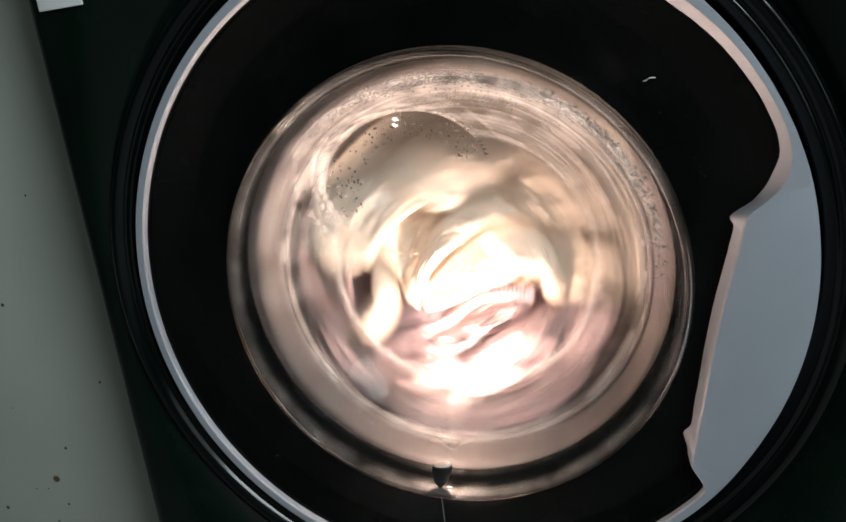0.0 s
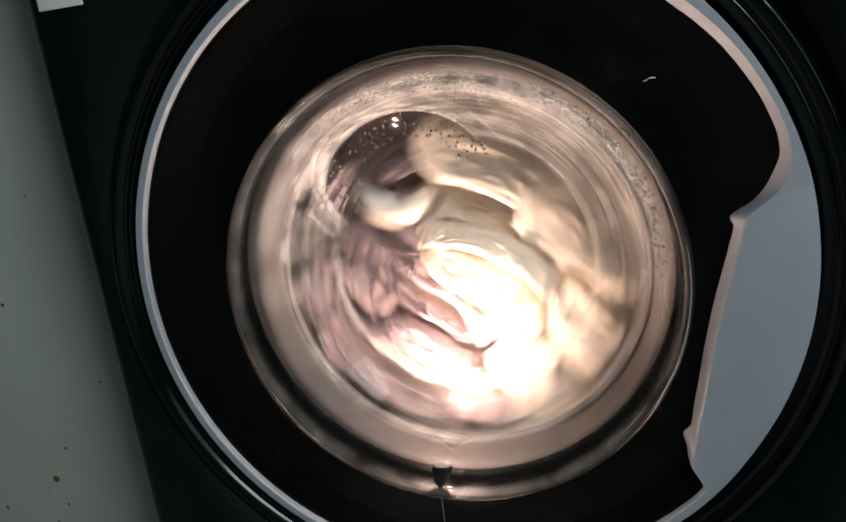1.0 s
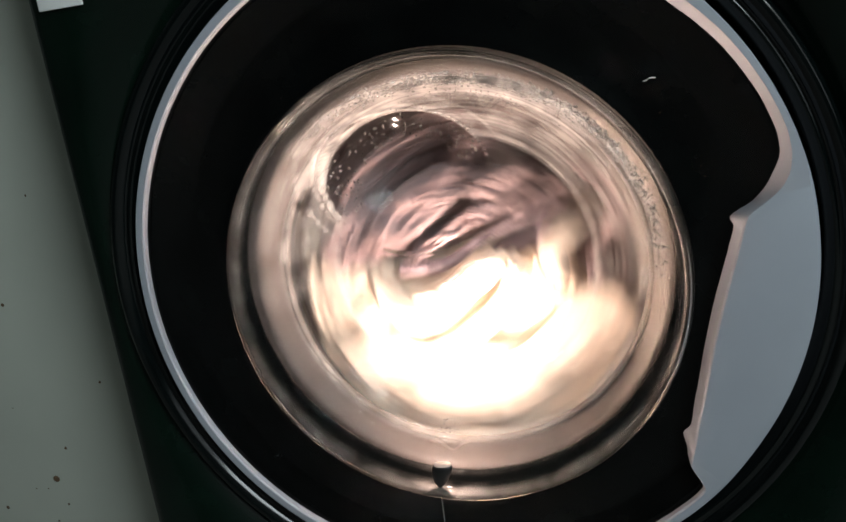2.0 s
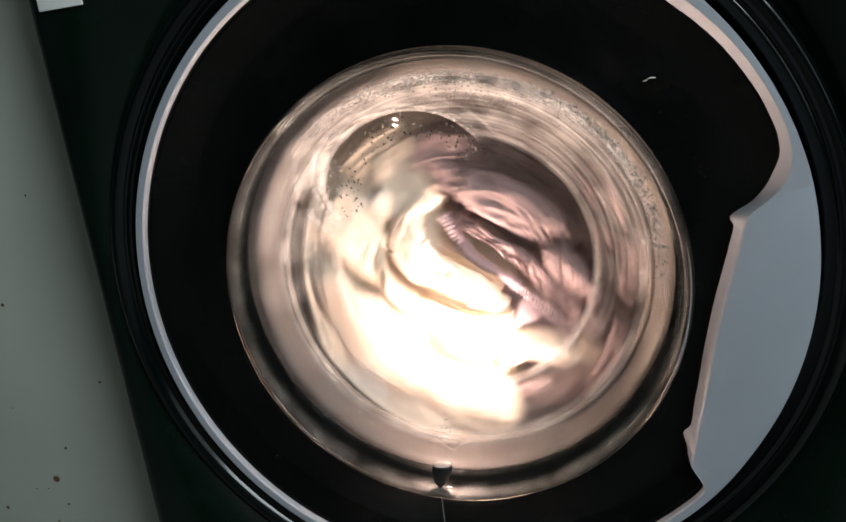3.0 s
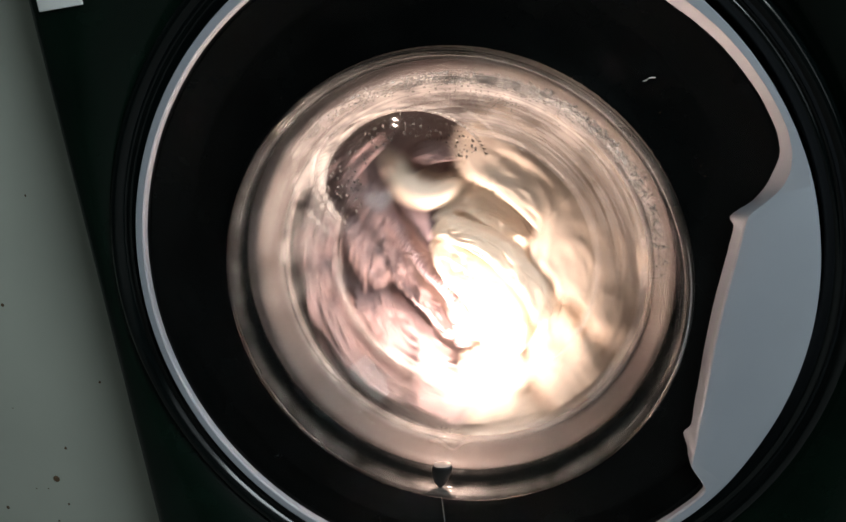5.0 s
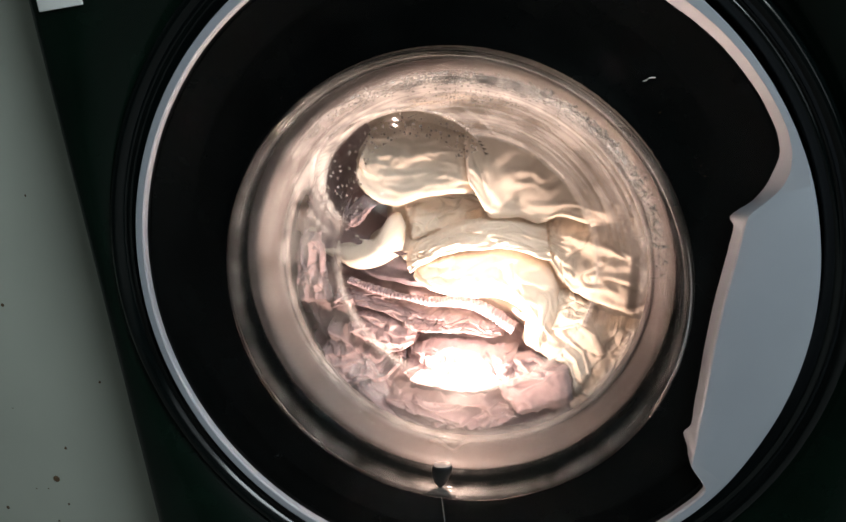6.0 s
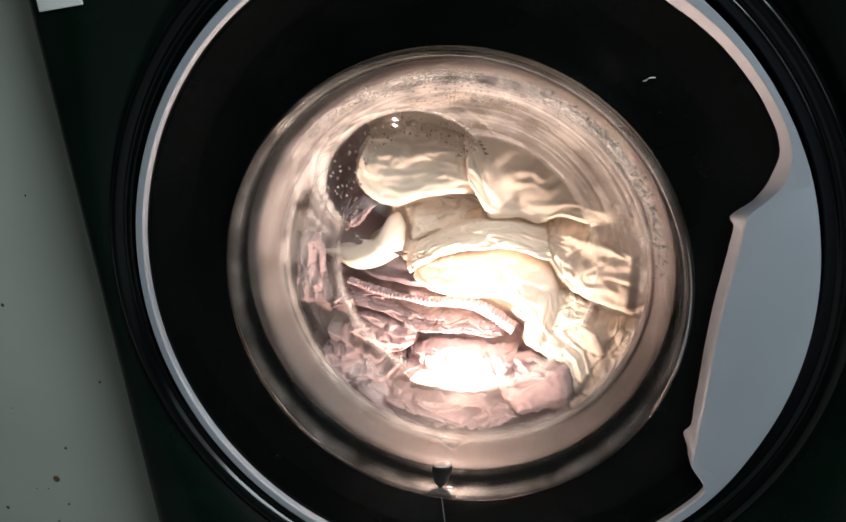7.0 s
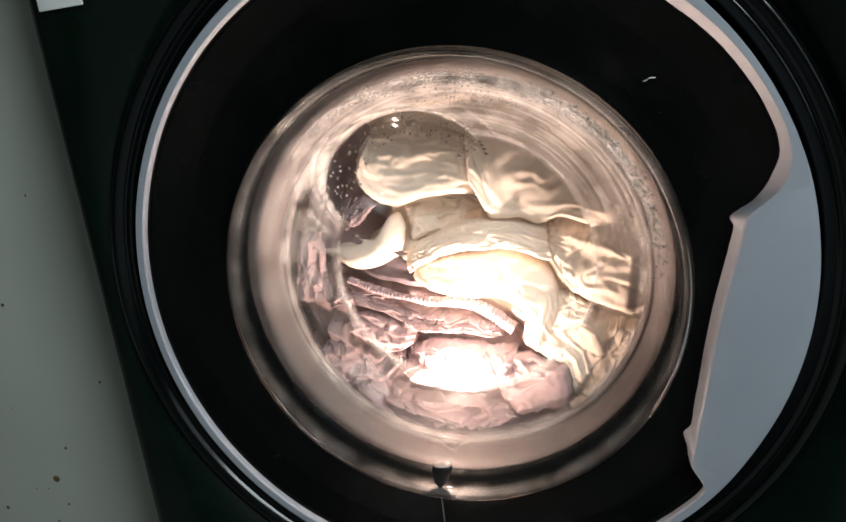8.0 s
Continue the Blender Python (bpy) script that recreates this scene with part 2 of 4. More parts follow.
def cabinet():
    bm = bmesh.new()
    t = 0.012
    box(bm, X0 + 0.004, X0 + 0.004 + t, 0.045, 0.62, FLOOR + 0.02, Z1 - 0.004, 0.003)
    box(bm, X1 - 0.004 - t, X1 - 0.004, 0.045, 0.62, FLOOR + 0.02, Z1 - 0.004, 0.003)
    box(bm, X0 + 0.017, X1 - 0.017, 0.045, 0.62, Z1 - 0.018, Z1 - 0.005, 0.003)
    box(bm, X0 + 0.017, X1 - 0.017, 0.608, 0.62, FLOOR + 0.02, Z1 - 0.02, 0.003)
    box(bm, X0 + 0.017, X1 - 0.017, 0.045, 0.60, FLOOR + 0.02, FLOOR + 0.032, 0.003)
    part("cabinet", bm, PANEL, machine)
    for x in (X0 + 0.05, X1 - 0.05):
        for y in (0.09, 0.57):
            bm = bmesh.new()
            bmesh.ops.create_cone(bm, segments=20, radius1=0.022, radius2=0.018, depth=0.022, cap_ends=True, matrix=pose(x, y, FLOOR + 0.011))
            part("foot", bm, DARK, machine)


def front_panel():
    """A dished sheet with a round opening; the outer loops run out to the rounded rectangle."""
    bm = bmesh.new()
    n = 192
    def rect(a, inset, y):
        c, s = math.cos(a), math.sin(a)
        x0, x1, z0, z1 = X0 + inset, X1 - inset, FLOOR + 0.02 + inset, Z1 - inset
        k = min((x1 if c > 0 else x0) / c if abs(c) > 1e-9 else 9, (z1 if s > 0 else z0) / s if abs(s) > 1e-9 else 9)
        return (c * k, y, s * k)
    loops = []
    angles = [2 * math.pi * k / n for k in range(n)]
    for r, y in ((0.2640, 0.060), (0.2640, 0.0105)):
        loops.append([bm.verts.new((r * math.cos(a), y, r * math.sin(a))) for a in angles])
    for inset, y in ((0.014, 0.0120), (0.006, 0.0150), (0.0015, 0.021), (0.0, 0.030), (0.0, 0.044)):
        loops.append([bm.verts.new(rect(a, inset, y)) for a in angles])
    for a, b in zip(loops, loops[1:]):
        for k in range(n):
            bm.faces.new((a[k], a[(k + 1) % n], b[(k + 1) % n], b[k]))
    part("front_panel", bm, PANEL, machine, "glossy dark green-black front panel")
    steps = ((0.244, 0.060), (0.2445, 0.020), (0.246, 0.014), (0.2490, 0.0095), (0.2515, 0.0085), (0.2530, 0.0108), (0.2545, 0.0088),
             (0.2580, 0.0046), (0.2610, 0.0038), (0.2640, 0.0050), (0.2655, 0.0088), (0.2665, 0.0125), (0.2600, 0.0200), (0.2500, 0.0600))
    part("bezel", lathe(bmesh.new(), steps, 192, True), BEZEL, machine, "glossy black stepped bezel round the door")


def ring_inner(a):
    """Inner radius of the grey ring at the turn a: narrow all round, a straight-edged grip on one side."""
    deg = (math.degrees(a) + 180) % 360 - 180
    turns = (-180, -60, -46, -43.6, -42.9, -42.2, -33, -24, -17.8, -10, -3.6, 3, 7.7, 9.6, 10.6, 11.6, 12.9, 14.8, 17.4, 20.9, 27, 36.7, 45, 70, 130, 180)
    radii = (0.2328, 0.2328, 0.2328, 0.2318, 0.2270, 0.2128, 0.1961, 0.1872, 0.1836, 0.1828, 0.1856, 0.1912, 0.1968, 0.2000, 0.2070, 0.2150, 0.2225, 0.2285, 0.2325, 0.2346, 0.2350, 0.2342, 0.2326, 0.2306, 0.2328, 0.2328)
    near = [np.interp(deg + k, turns, radii) for k in (-3, -2, -1, 0, 1, 2, 3)] if -36 < deg < 3 else [np.interp(deg + k, turns, radii) for k in (-0.5, 0, 0.5)]
    return float(sum(near) / len(near))


def door():
    profile = [(0.2385, 0.030), (0.2385, 0.014), (0.2347, 0.012), (0.2331, 0.0062), (0.2322, 0.0052), (0.2285, 0.0064), (0.222, 0.0098), (0.212, 0.0135), (0.200, 0.0160),
               (0.180, 0.0175), (0.171, 0.0172), (0.1660, 0.0162), (0.1635, 0.0155), (0.1605, 0.0145), (0.1565, 0.0140), (0.1555, 0.0165), (0.163, 0.020), (0.2385, 0.030)]
    leaf = part("door", lathe(bmesh.new(), profile), BLACK_GLOSS, machine, "glossy black round door with a wide rim")
    # grey ring with the grip: top face, outer chamfer, inner wall
    bm = bmesh.new()
    n = 720
    loops = [[] for _ in range(8)]
    for k in range(n):
        a = 2 * math.pi * k / n
        deg = (math.degrees(a) + 180) % 360 - 180
        ri = ring_inner(a)
        grip = min(1.0, max(0.0, (0.2285 - ri) / 0.02))
        side = smooth_step(-30, 10, deg) * (1 - smooth_step(60, 110, deg))
        lean = 0.0004 + 0.0165 * side * (1 - grip) + 0.0030 * grip * smooth_step(-46, -30, deg)
        band = smooth_step(-46, -30, deg) * (1 - smooth_step(2, 16, deg))
        lean += 0.006 * math.exp(-((deg - 9.0) / 1.3) ** 2) + 0.008 * math.exp(-((deg + 38.5) / 1.6) ** 2)
        c, s = math.cos(a), math.sin(a)
        for lp, (r, y) in zip(loops, ((0.2395, 0.026), (0.2400, 0.006), (0.2398, 0.0014 + 0.0030 * band), (0.2390 - 0.0060 * band, 0.0003), (min(ri + 0.0008, 0.2385 - 0.0060 * band), 0.0),
                                      (ri - 0.0004, 0.0010), (ri - lean, 0.0225), (ri - lean + 0.002, 0.026))):
            lp.append(bm.verts.new((r * c, y, r * s)))
    for a, b in zip(loops, loops[1:] + loops[:1]):
        for k in range(n):
            bm.faces.new((a[k], a[(k + 1) % n], b[(k + 1) % n], b[k]))
    ring = part("door_ring", bm, GREY, leaf, "satin grey plastic ring widening into a grip")
    ring.data.set_sharp_from_angle(angle=radians(38))
    return leaf


GLASS_AT = (0.0029, 0.0, -0.0023)


def bowl_depth(x, z):
    """Depth of the glass at a place of the door: rim, sloping side, flat end and a round clear dimple in its upper part."""
    r = math.hypot(x, z)
    slope = [(0.0, 0.0600), (0.06, 0.0590), (0.092, 0.0572), (0.1005, 0.0560), (0.1022, 0.0530), (0.112, 0.0475), (0.120, 0.0410), (0.128, 0.0325), (0.136, 0.0215), (0.142, 0.0115), (0.147, 0.0015),
             (0.1545, -0.0095), (0.1553, -0.0090), (0.1572, -0.0136), (0.1578, -0.0131), (0.1588, -0.0154), (0.1592, -0.0152), (0.1605, -0.0140), (0.1612, -0.0110), (0.1616, -0.0080)]
    y = slope[-1][1]
    for (ra, ya), (rb, yb) in zip(slope, slope[1:]):
        if ra <= r <= rb:
            y = ya + (yb - ya) * (r - ra) / (rb - ra)
            break
    d = math.hypot((x + 0.034) / 0.064, (z - 0.066) / 0.056)
    if d < 1:
        hollow = math.hypot((x + 0.023) / 0.064, (z - 0.076) / 0.056)
        y = max(y, 0.0500 + 0.0320 * (1 - hollow * hollow))
    y -= 0.0022 * math.exp(-((d - 1.0) / 0.030) ** 2)
    y += 0.0030 * math.exp(-((x + 0.093) ** 2 + (z - 0.034) ** 2) / 0.0085 ** 2)
    return y


def glass_bowl(leaf):
    bm = bmesh.new()
    n = 256
    radii = [0.0005] + [0.004 * k for k in range(1, 22)] + [0.086 + 0.0008 * k for k in range(82)] + [0.1510 + 0.0005 * k for k in range(1, 19)] + [0.1605, 0.1612, 0.1616]
    sheets = []
    for off in (0.0, 0.0045):
        loops = []
        for r in radii:
            row = []
            for k in range(n):
                a = 2 * math.pi * k / n
                x, z = r * math.cos(a), r * math.sin(a)
                row.append(bm.verts.new((x, bowl_depth(x, z) + off, z)))
            loops.append(row)
        sheets.append(loops)
        for a, b in zip(loops, loops[1:]):
            for k in range(n):
                bm.faces.new((a[k], a[(k + 1) % n], b[(k + 1) % n], b[k]))
        bm.faces.new(loops[0])
    for k in range(n):
        a, b = sheets[0][-1], sheets[1][-1]
        bm.faces.new((a[k], a[(k + 1) % n], b[(k + 1) % n], b[k]))
    glass = part("glass_bowl", bm, GLASS, leaf, "clear glass bowl, damp film on its sloping side brightened towards the top")
    glass.visible_shadow = False
    glass.location = GLASS_AT
    return glass


def droplets(leaf):
    """Beads of condensation on the upper side of the glass."""
    rng = random.Random(4)
    bm = bmesh.new()
    def bead(x, z, s):
        y = bowl_depth(x, z) - 0.0002
        top = bm.verts.new((x, y - s * 0.55, z))
        rings = []
        for rr, h in ((0.6, 0.42), (1.0, 0.0)):
            rings.append([bm.verts.new((x + s * rr * math.cos(k * math.pi / 4), y - s * h, z + s * rr * math.sin(k * math.pi / 4))) for k in range(8)])
        for k in range(8):
            bm.faces.new((top, rings[0][k], rings[0][(k + 1) % 8]))
            bm.faces.new((rings[0][k], rings[0][(k + 1) % 8], rings[1][(k + 1) % 8], rings[1][k]))
        bm.faces.new(list(reversed(rings[1])))
    for _ in range(2200):
        a = radians(rng.triangular(-5, 132, 70))
        r = 0.1425 + rng.gauss(0, 0.0022) + 0.002 * math.sin(3 * a)
        bead(r * math.cos(a), r * math.sin(a), rng.choice((0.0003, 0.0005, 0.0007, 0.0010)))
    for _ in range(260):
        a = radians(rng.gauss(80, 11))
        r = 0.128 + rng.gauss(0, 0.004)
        bead(r * math.cos(a), r * math.sin(a), rng.choice((0.0003, 0.0004, 0.0006)))
    for _ in range(230):
        a = rng.uniform(0.3, 3.6)
        k = rng.uniform(0.6, 0.93)
        bead(-0.034 + 0.064 * k * math.cos(a), 0.066 + 0.056 * k * math.sin(a), rng.choice((0.0004, 0.0006, 0.0010)))
    for _ in range(190):
        bead(rng.gauss(-0.0225, 0.0040), rng.uniform(-0.141, -0.121), rng.choice((0.0002, 0.0003, 0.0005)))
    ob = tagged(part("condensation", bm, DROP, leaf, "small clear beads of condensation"), kind="stuff")
    ob.visible_shadow = False
    ob.location = GLASS_AT


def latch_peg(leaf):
    """The small post at the foot of the glass: a dark tapering body with a faintly glowing cap, a thin chrome strip for
    the seam's glint below it.
    """
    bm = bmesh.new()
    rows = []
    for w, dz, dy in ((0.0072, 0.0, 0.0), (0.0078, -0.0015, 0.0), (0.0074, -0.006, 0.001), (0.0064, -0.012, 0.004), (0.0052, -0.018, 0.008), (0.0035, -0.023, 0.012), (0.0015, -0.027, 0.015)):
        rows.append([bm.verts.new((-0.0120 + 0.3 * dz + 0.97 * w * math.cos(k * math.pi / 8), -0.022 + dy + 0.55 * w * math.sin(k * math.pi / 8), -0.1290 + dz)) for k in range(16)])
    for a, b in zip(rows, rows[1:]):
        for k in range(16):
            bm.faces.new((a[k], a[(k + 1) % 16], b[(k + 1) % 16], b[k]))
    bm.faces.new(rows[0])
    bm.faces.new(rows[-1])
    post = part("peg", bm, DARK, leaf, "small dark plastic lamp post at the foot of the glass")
    # the cap glows by itself; the lamps stand behind the post
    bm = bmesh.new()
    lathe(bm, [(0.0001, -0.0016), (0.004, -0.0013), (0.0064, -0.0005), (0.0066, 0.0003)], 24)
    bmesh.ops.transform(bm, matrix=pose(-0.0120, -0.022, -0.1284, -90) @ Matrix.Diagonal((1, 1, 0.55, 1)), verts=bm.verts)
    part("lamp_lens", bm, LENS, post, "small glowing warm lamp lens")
    # chrome strip stands for light caught along the moulding seam
    bm = bmesh.new()
    box(bm, -0.0272, -0.0264, 0.0150, 0.0168, -0.2050, -0.1690, 0.0003)
    part("seam_glint", bm, CHROME, leaf, "thin chrome strip for the glint along the seam")


def gasket():
    profile = [(0.185, 0.026), (0.166, 0.0262), (0.1575, 0.0240), (0.1545, 0.0236), (0.1515, 0.0250), (0.1490, 0.0280), (0.1470, 0.0316), (0.1450, 0.0350), (0.1432, 0.0378),
               (0.1420, 0.0392), (0.1414, 0.0430), (0.1406, 0.0432), (0.1400, 0.0400), (0.1388, 0.0396), (0.1372, 0.0412), (0.1366, 0.0440), (0.1385, 0.0470), (0.146, 0.0490), (0.160, 0.053), (0.195, 0.060)]
    part("door_gasket", lathe(bmesh.new(), profile, cx=GLASS_AT[0], cz=GLASS_AT[2] - 0.003), RUBBER, machine, "smooth brown-grey rubber seal round the drum opening")


def glint_curl(leaf):
    """A short white curl that stands for a glint on the black door, and a few specks of dust."""
    # paper-white curl in place of a reflected spot of light
    bm = bmesh.new()
    pts = ((0.1405, 0.1208), (0.1425, 0.1212), (0.1444, 0.1224), (0.1480, 0.1220))
    rows = []
    for i in range(17):
        p = spline(pts, i / 16)
        rows.append([bm.verts.new((p.x + 0.0004 * math.cos(k * 2.094), 0.0164 + 0.0004 * math.sin(k * 2.094), p.y + 0.0004 * math.sin(k * 2.094 + 1))) for k in range(3)])
    for a, b in zip(rows, rows[1:]):
        for k in range(3):
            bm.faces.new((a[k], a[(k + 1) % 3], b[(k + 1) % 3], b[k]))
    part("glint_curl", bm, STICKER, leaf, "short white curl painted as a glint")
    rng = random.Random(9)
    bm = bmesh.new()
    for _ in range(26):
        a, r = rng.uniform(0.2, 3.0), rng.uniform(0.172, 0.205)
        bmesh.ops.create_icosphere(bm, subdivisions=1, radius=rng.choice((0.0002, 0.0003, 0.0004)), matrix=Matrix.Translation((r * math.cos(a), 0.0172, r * math.sin(a))))
    tagged(part("dust", bm, DIRT, leaf, "fine dust specks"), kind="stuff")


def drain_tab():
    """The notch of the seal at its lowest point."""
    bm = bmesh.new()
    rows = []
    for i in range(13):
        u = -1 + i / 6
        z = -0.1405 - 0.0080 * math.exp(-(u / 0.40) ** 2)
        x = -0.0170 + 0.018 * u
        rows.append([bm.verts.new((x, 0.0335 + dy, z + dz + 0.0012 * (u * u))) for dy, dz in ((0.0, 0.0015), (-0.0012, 0.0004), (-0.0012, -0.0012), (0.0, -0.0022))])
    for a, b in zip(rows, rows[1:]):
        for k in range(3):
            bm.faces.new((a[k], a[k + 1], b[k + 1], b[k]))
    part("drain_notch", bm, RUBBER, machine, "small notch in the rubber seal")


cabinet()
front_panel()
leaf = door()
glass_bowl(leaf)
droplets(leaf)
latch_peg(leaf)
gasket()
glint_curl(leaf)
drain_tab()

# ---- drum and load, on one tilted axis ----
AXIS = pose(-0.002, 0.095, -0.025, -6)


def make_drum():
    bm = bmesh.new()
    lathe(bm, [(0.168, -0.010), (0.163, -0.014), (0.165, -0.018), (0.180, -0.018), (0.228, -0.010), (0.238, 0.0), (0.240, 0.02), (0.240, 0.285), (0.225, 0.300),
               (0.12, 0.292), (0.05, 0.280), (0.001, 0.278)], 120)
    ob = part("drum", bm, STEEL, machine, "perforated stainless steel drum")
    ob.matrix_basis = AXIS
    bm = bmesh.new()
    for row in range(9):
        for k in range(60):
            a = 2 * math.pi * (k + 0.5 * (row % 2)) / 60
            bmesh.ops.create_circle(bm, cap_ends=True, segments=8, radius=0.002, matrix=Matrix.Translation((0.2392 * math.cos(a), 0.035 + 0.028 * row, 0.2392 * math.sin(a)))
                                    @ Matrix.Rotation(-a, 4, "Y") @ Matrix.Rotation(math.pi / 2, 4, "Y"))
    for ring in range(7):
        r = 0.05 + 0.025 * ring
        y = 0.278 + 0.002 + (0.012 if r > 0.12 else 0.012 * (r - 0.05) / 0.07) - 0.0035
        for k in range(int(r * 200)):
            a = 2 * math.pi * k / int(r * 200)
            bmesh.ops.create_circle(bm, cap_ends=True, segments=8, radius=0.002, matrix=Matrix.Translation((r * math.cos(a), y, r * math.sin(a))) @ pose(0, 0, 0, 90))
    tagged(part("drum_holes", bm, HOLE, ob), "small round drain holes", kind="stuff")
    for k in range(3):
        bm = bmesh.new()
        rows = []
        for i in range(9):
            t = i / 8
            h = 0.040 * math.sin(math.pi * (0.12 + 0.76 * t)) ** 0.5
            rows.append([bm.verts.new((0.239 - h * math.cos(s * math.pi / 2 * 0.98) ** 0.8, 0.03 + 0.23 * t, 0.028 * s)) for s in (-1, -0.8, -0.5, -0.2, 0.2, 0.5, 0.8, 1)])
        for a, b in zip(rows, rows[1:]):
            for j in range(7):
                bm.faces.new((a[j], a[j + 1], b[j + 1], b[j]))
        bmesh.ops.rotate(bm, verts=bm.verts, matrix=Matrix.Rotation(radians(40 + 120 * k), 3, "Y"))
        part("lifter", bm, LIFTER, ob, "grey plastic drum lifter")
    return ob


drum = make_drum()


def ridge(x, z, seed, scale):
    """Creases: sharp crests of warped noise."""
    wx = noise.noise((x * scale * 0.6, z * scale * 0.6, seed)) * 0.9
    wz = noise.noise((x * scale * 0.6, z * scale * 0.6, seed + 9.1)) * 0.9
    v = noise.noise((x * scale + wx, z * scale + wz, seed + 3.3))
    return 1 - min(1.0, abs(v) * 2.2)


def edge_line(x):
    """Height at which the two garments meet."""
    pts = ((-0.2, 0.05), (-0.144, 0.025), (-0.106, 0.013), (-0.082, 0.005), (0.028, -0.036), (0.054, -0.064), (0.073, -0.107), (0.085, -0.19))
    for (xa, za), (xb, zb) in zip(pts, pts[1:]):
        if xa <= x <= xb:
            return za + (zb - za) * (x - xa) / (xb - xa)
    return -0.3


def crumple(P, grow_u, grow_v, steps, hold, seed, stiff=0.35, soften=3):
    """Lets a sheet of points grow longer than its place and buckle into creases, held softly to its form."""
    P = P.copy()
    home = P.copy()
    nu, nv = P.shape[:2]
    rng = np.random.RandomState(seed)
    rough = rng.normal(0, 1, (nu, nv))
    for _ in range(16):
        rough = (rough + np.roll(rough, 1, 0) + np.roll(rough, -1, 0) + np.roll(rough, 1, 1) + np.roll(rough, -1, 1)) / 5
    P[:, :, 1] += 0.0016 * rough / rough.std()
    links = []
    for du, dv, k in ((1, 0, 0.9), (0, 1, 0.9), (1, 1, 0.5), (1, -1, 0.5), (2, 0, stiff), (0, 2, stiff), (4, 0, stiff), (0, 4, stiff), (7, 0, stiff * 0.6), (0, 7, stiff * 0.6)):
        v0, v1 = max(0, -dv), nv - max(0, dv)
        for part_no in range(2):
            rows = np.arange(0, nu - du)
            cols = np.arange(v0, v1)
            if du:
                rows = rows[(rows // du) % 2 == part_no]
            else:
                cols = cols[(cols // abs(dv)) % 2 == part_no]
            if not len(rows) or not len(cols):
                continue
            A = np.ix_(rows, cols)
            B = np.ix_(rows + du, cols + dv)
            d = home[B] - home[A]
            grow = math.sqrt(((grow_u * du) ** 2 + (grow_v * dv) ** 2) / (du * du + dv * dv))
            links.append((A, B, np.linalg.norm(d, axis=2) * grow, k * 0.5))
    for step in range(steps):
        for A, B, rest, k in links:
            d = P[B] - P[A]
            ln = np.linalg.norm(d, axis=2) + 1e-9
            move = d * ((ln - rest) / ln * k)[:, :, None]
            P[A] += move
            P[B] -= move
        P += (home - P) * hold
    for _ in range(soften):
        P[1:-1, 1:-1] = 0.5 * P[1:-1, 1:-1] + 0.125 * (P[2:, 1:-1] + P[:-2, 1:-1] + P[1:-1, 2:] + P[1:-1, :-2])
    return P


def sheet_mesh(P, keep=None):
    nu, nv = P.shape[:2]
    bm = bmesh.new()
    grid = [[bm.verts.new(P[i, j]) if keep is None or keep[i, j] else None for j in range(nv)] for i in range(nu)]
    for i in range(nu - 1):
        for j in range(nv - 1):
            q = (grid[i][j], grid[i + 1][j], grid[i + 1][j + 1], grid[i][j + 1])
            if all(q):
                bm.faces.new(q)
    loose = [v for v in bm.verts if not v.link_faces]
    bmesh.ops.delete(bm, geom=loose, context="VERTS")
    return bm


def relief(X, Z, folds, creases, flipped):
    """Height of a draped sheet: the first folds are sharp on their lower side, those after them on their upper side; creases are thin valleys."""
    H, total = np.zeros_like(X), np.zeros_like(X)
    lines = [(p, w, h, k >= flipped) for k, (p, w, h) in enumerate(folds)] + [(p, w, h, None) for p, w, h in creases]
    valley = np.zeros_like(X)
    for points, w, h, proud in lines:
        best = np.full(X.shape, 9.0)
        side, along = np.zeros_like(X), np.zeros_like(X)
        m = 22
        pts = [spline(points, k / m) for k in range(m + 1)]
        for k in range(m):
            a, d = pts[k], pts[k + 1] - pts[k]
            ll = max(d.length_squared, 1e-12)
            u = np.clip(((X - a.x) * d.x + (Z - a.y) * d.y) / ll, 0, 1)
            ex, ez = X - a.x - u * d.x, Z - a.y - u * d.y
            dist = np.hypot(ex, ez)
            near = dist < best
            best[near] = dist[near]
            side[near] = (d.x * ez - d.y * ex)[near]
            along[near] = ((k + u) / m)[near]
        fade = np.clip(1 - np.abs(2 * along - 1) ** 2.6, 0, 1) ** 0.7
        if proud is not None:
            up = np.clip(1 - best / (1.75 * w), 0, 1) ** 1.15
            low = np.clip(1 - best / (0.42 * w + 0.0012), 0, 1)
            bump = h * fade * np.where((side < 0) == proud, up, low)
            H = np.maximum(H, bump)
            total += bump
        else:
            valley += h * fade * np.exp(-(best / w) ** 2)
    return H + 0.10 * (total - H) - valley


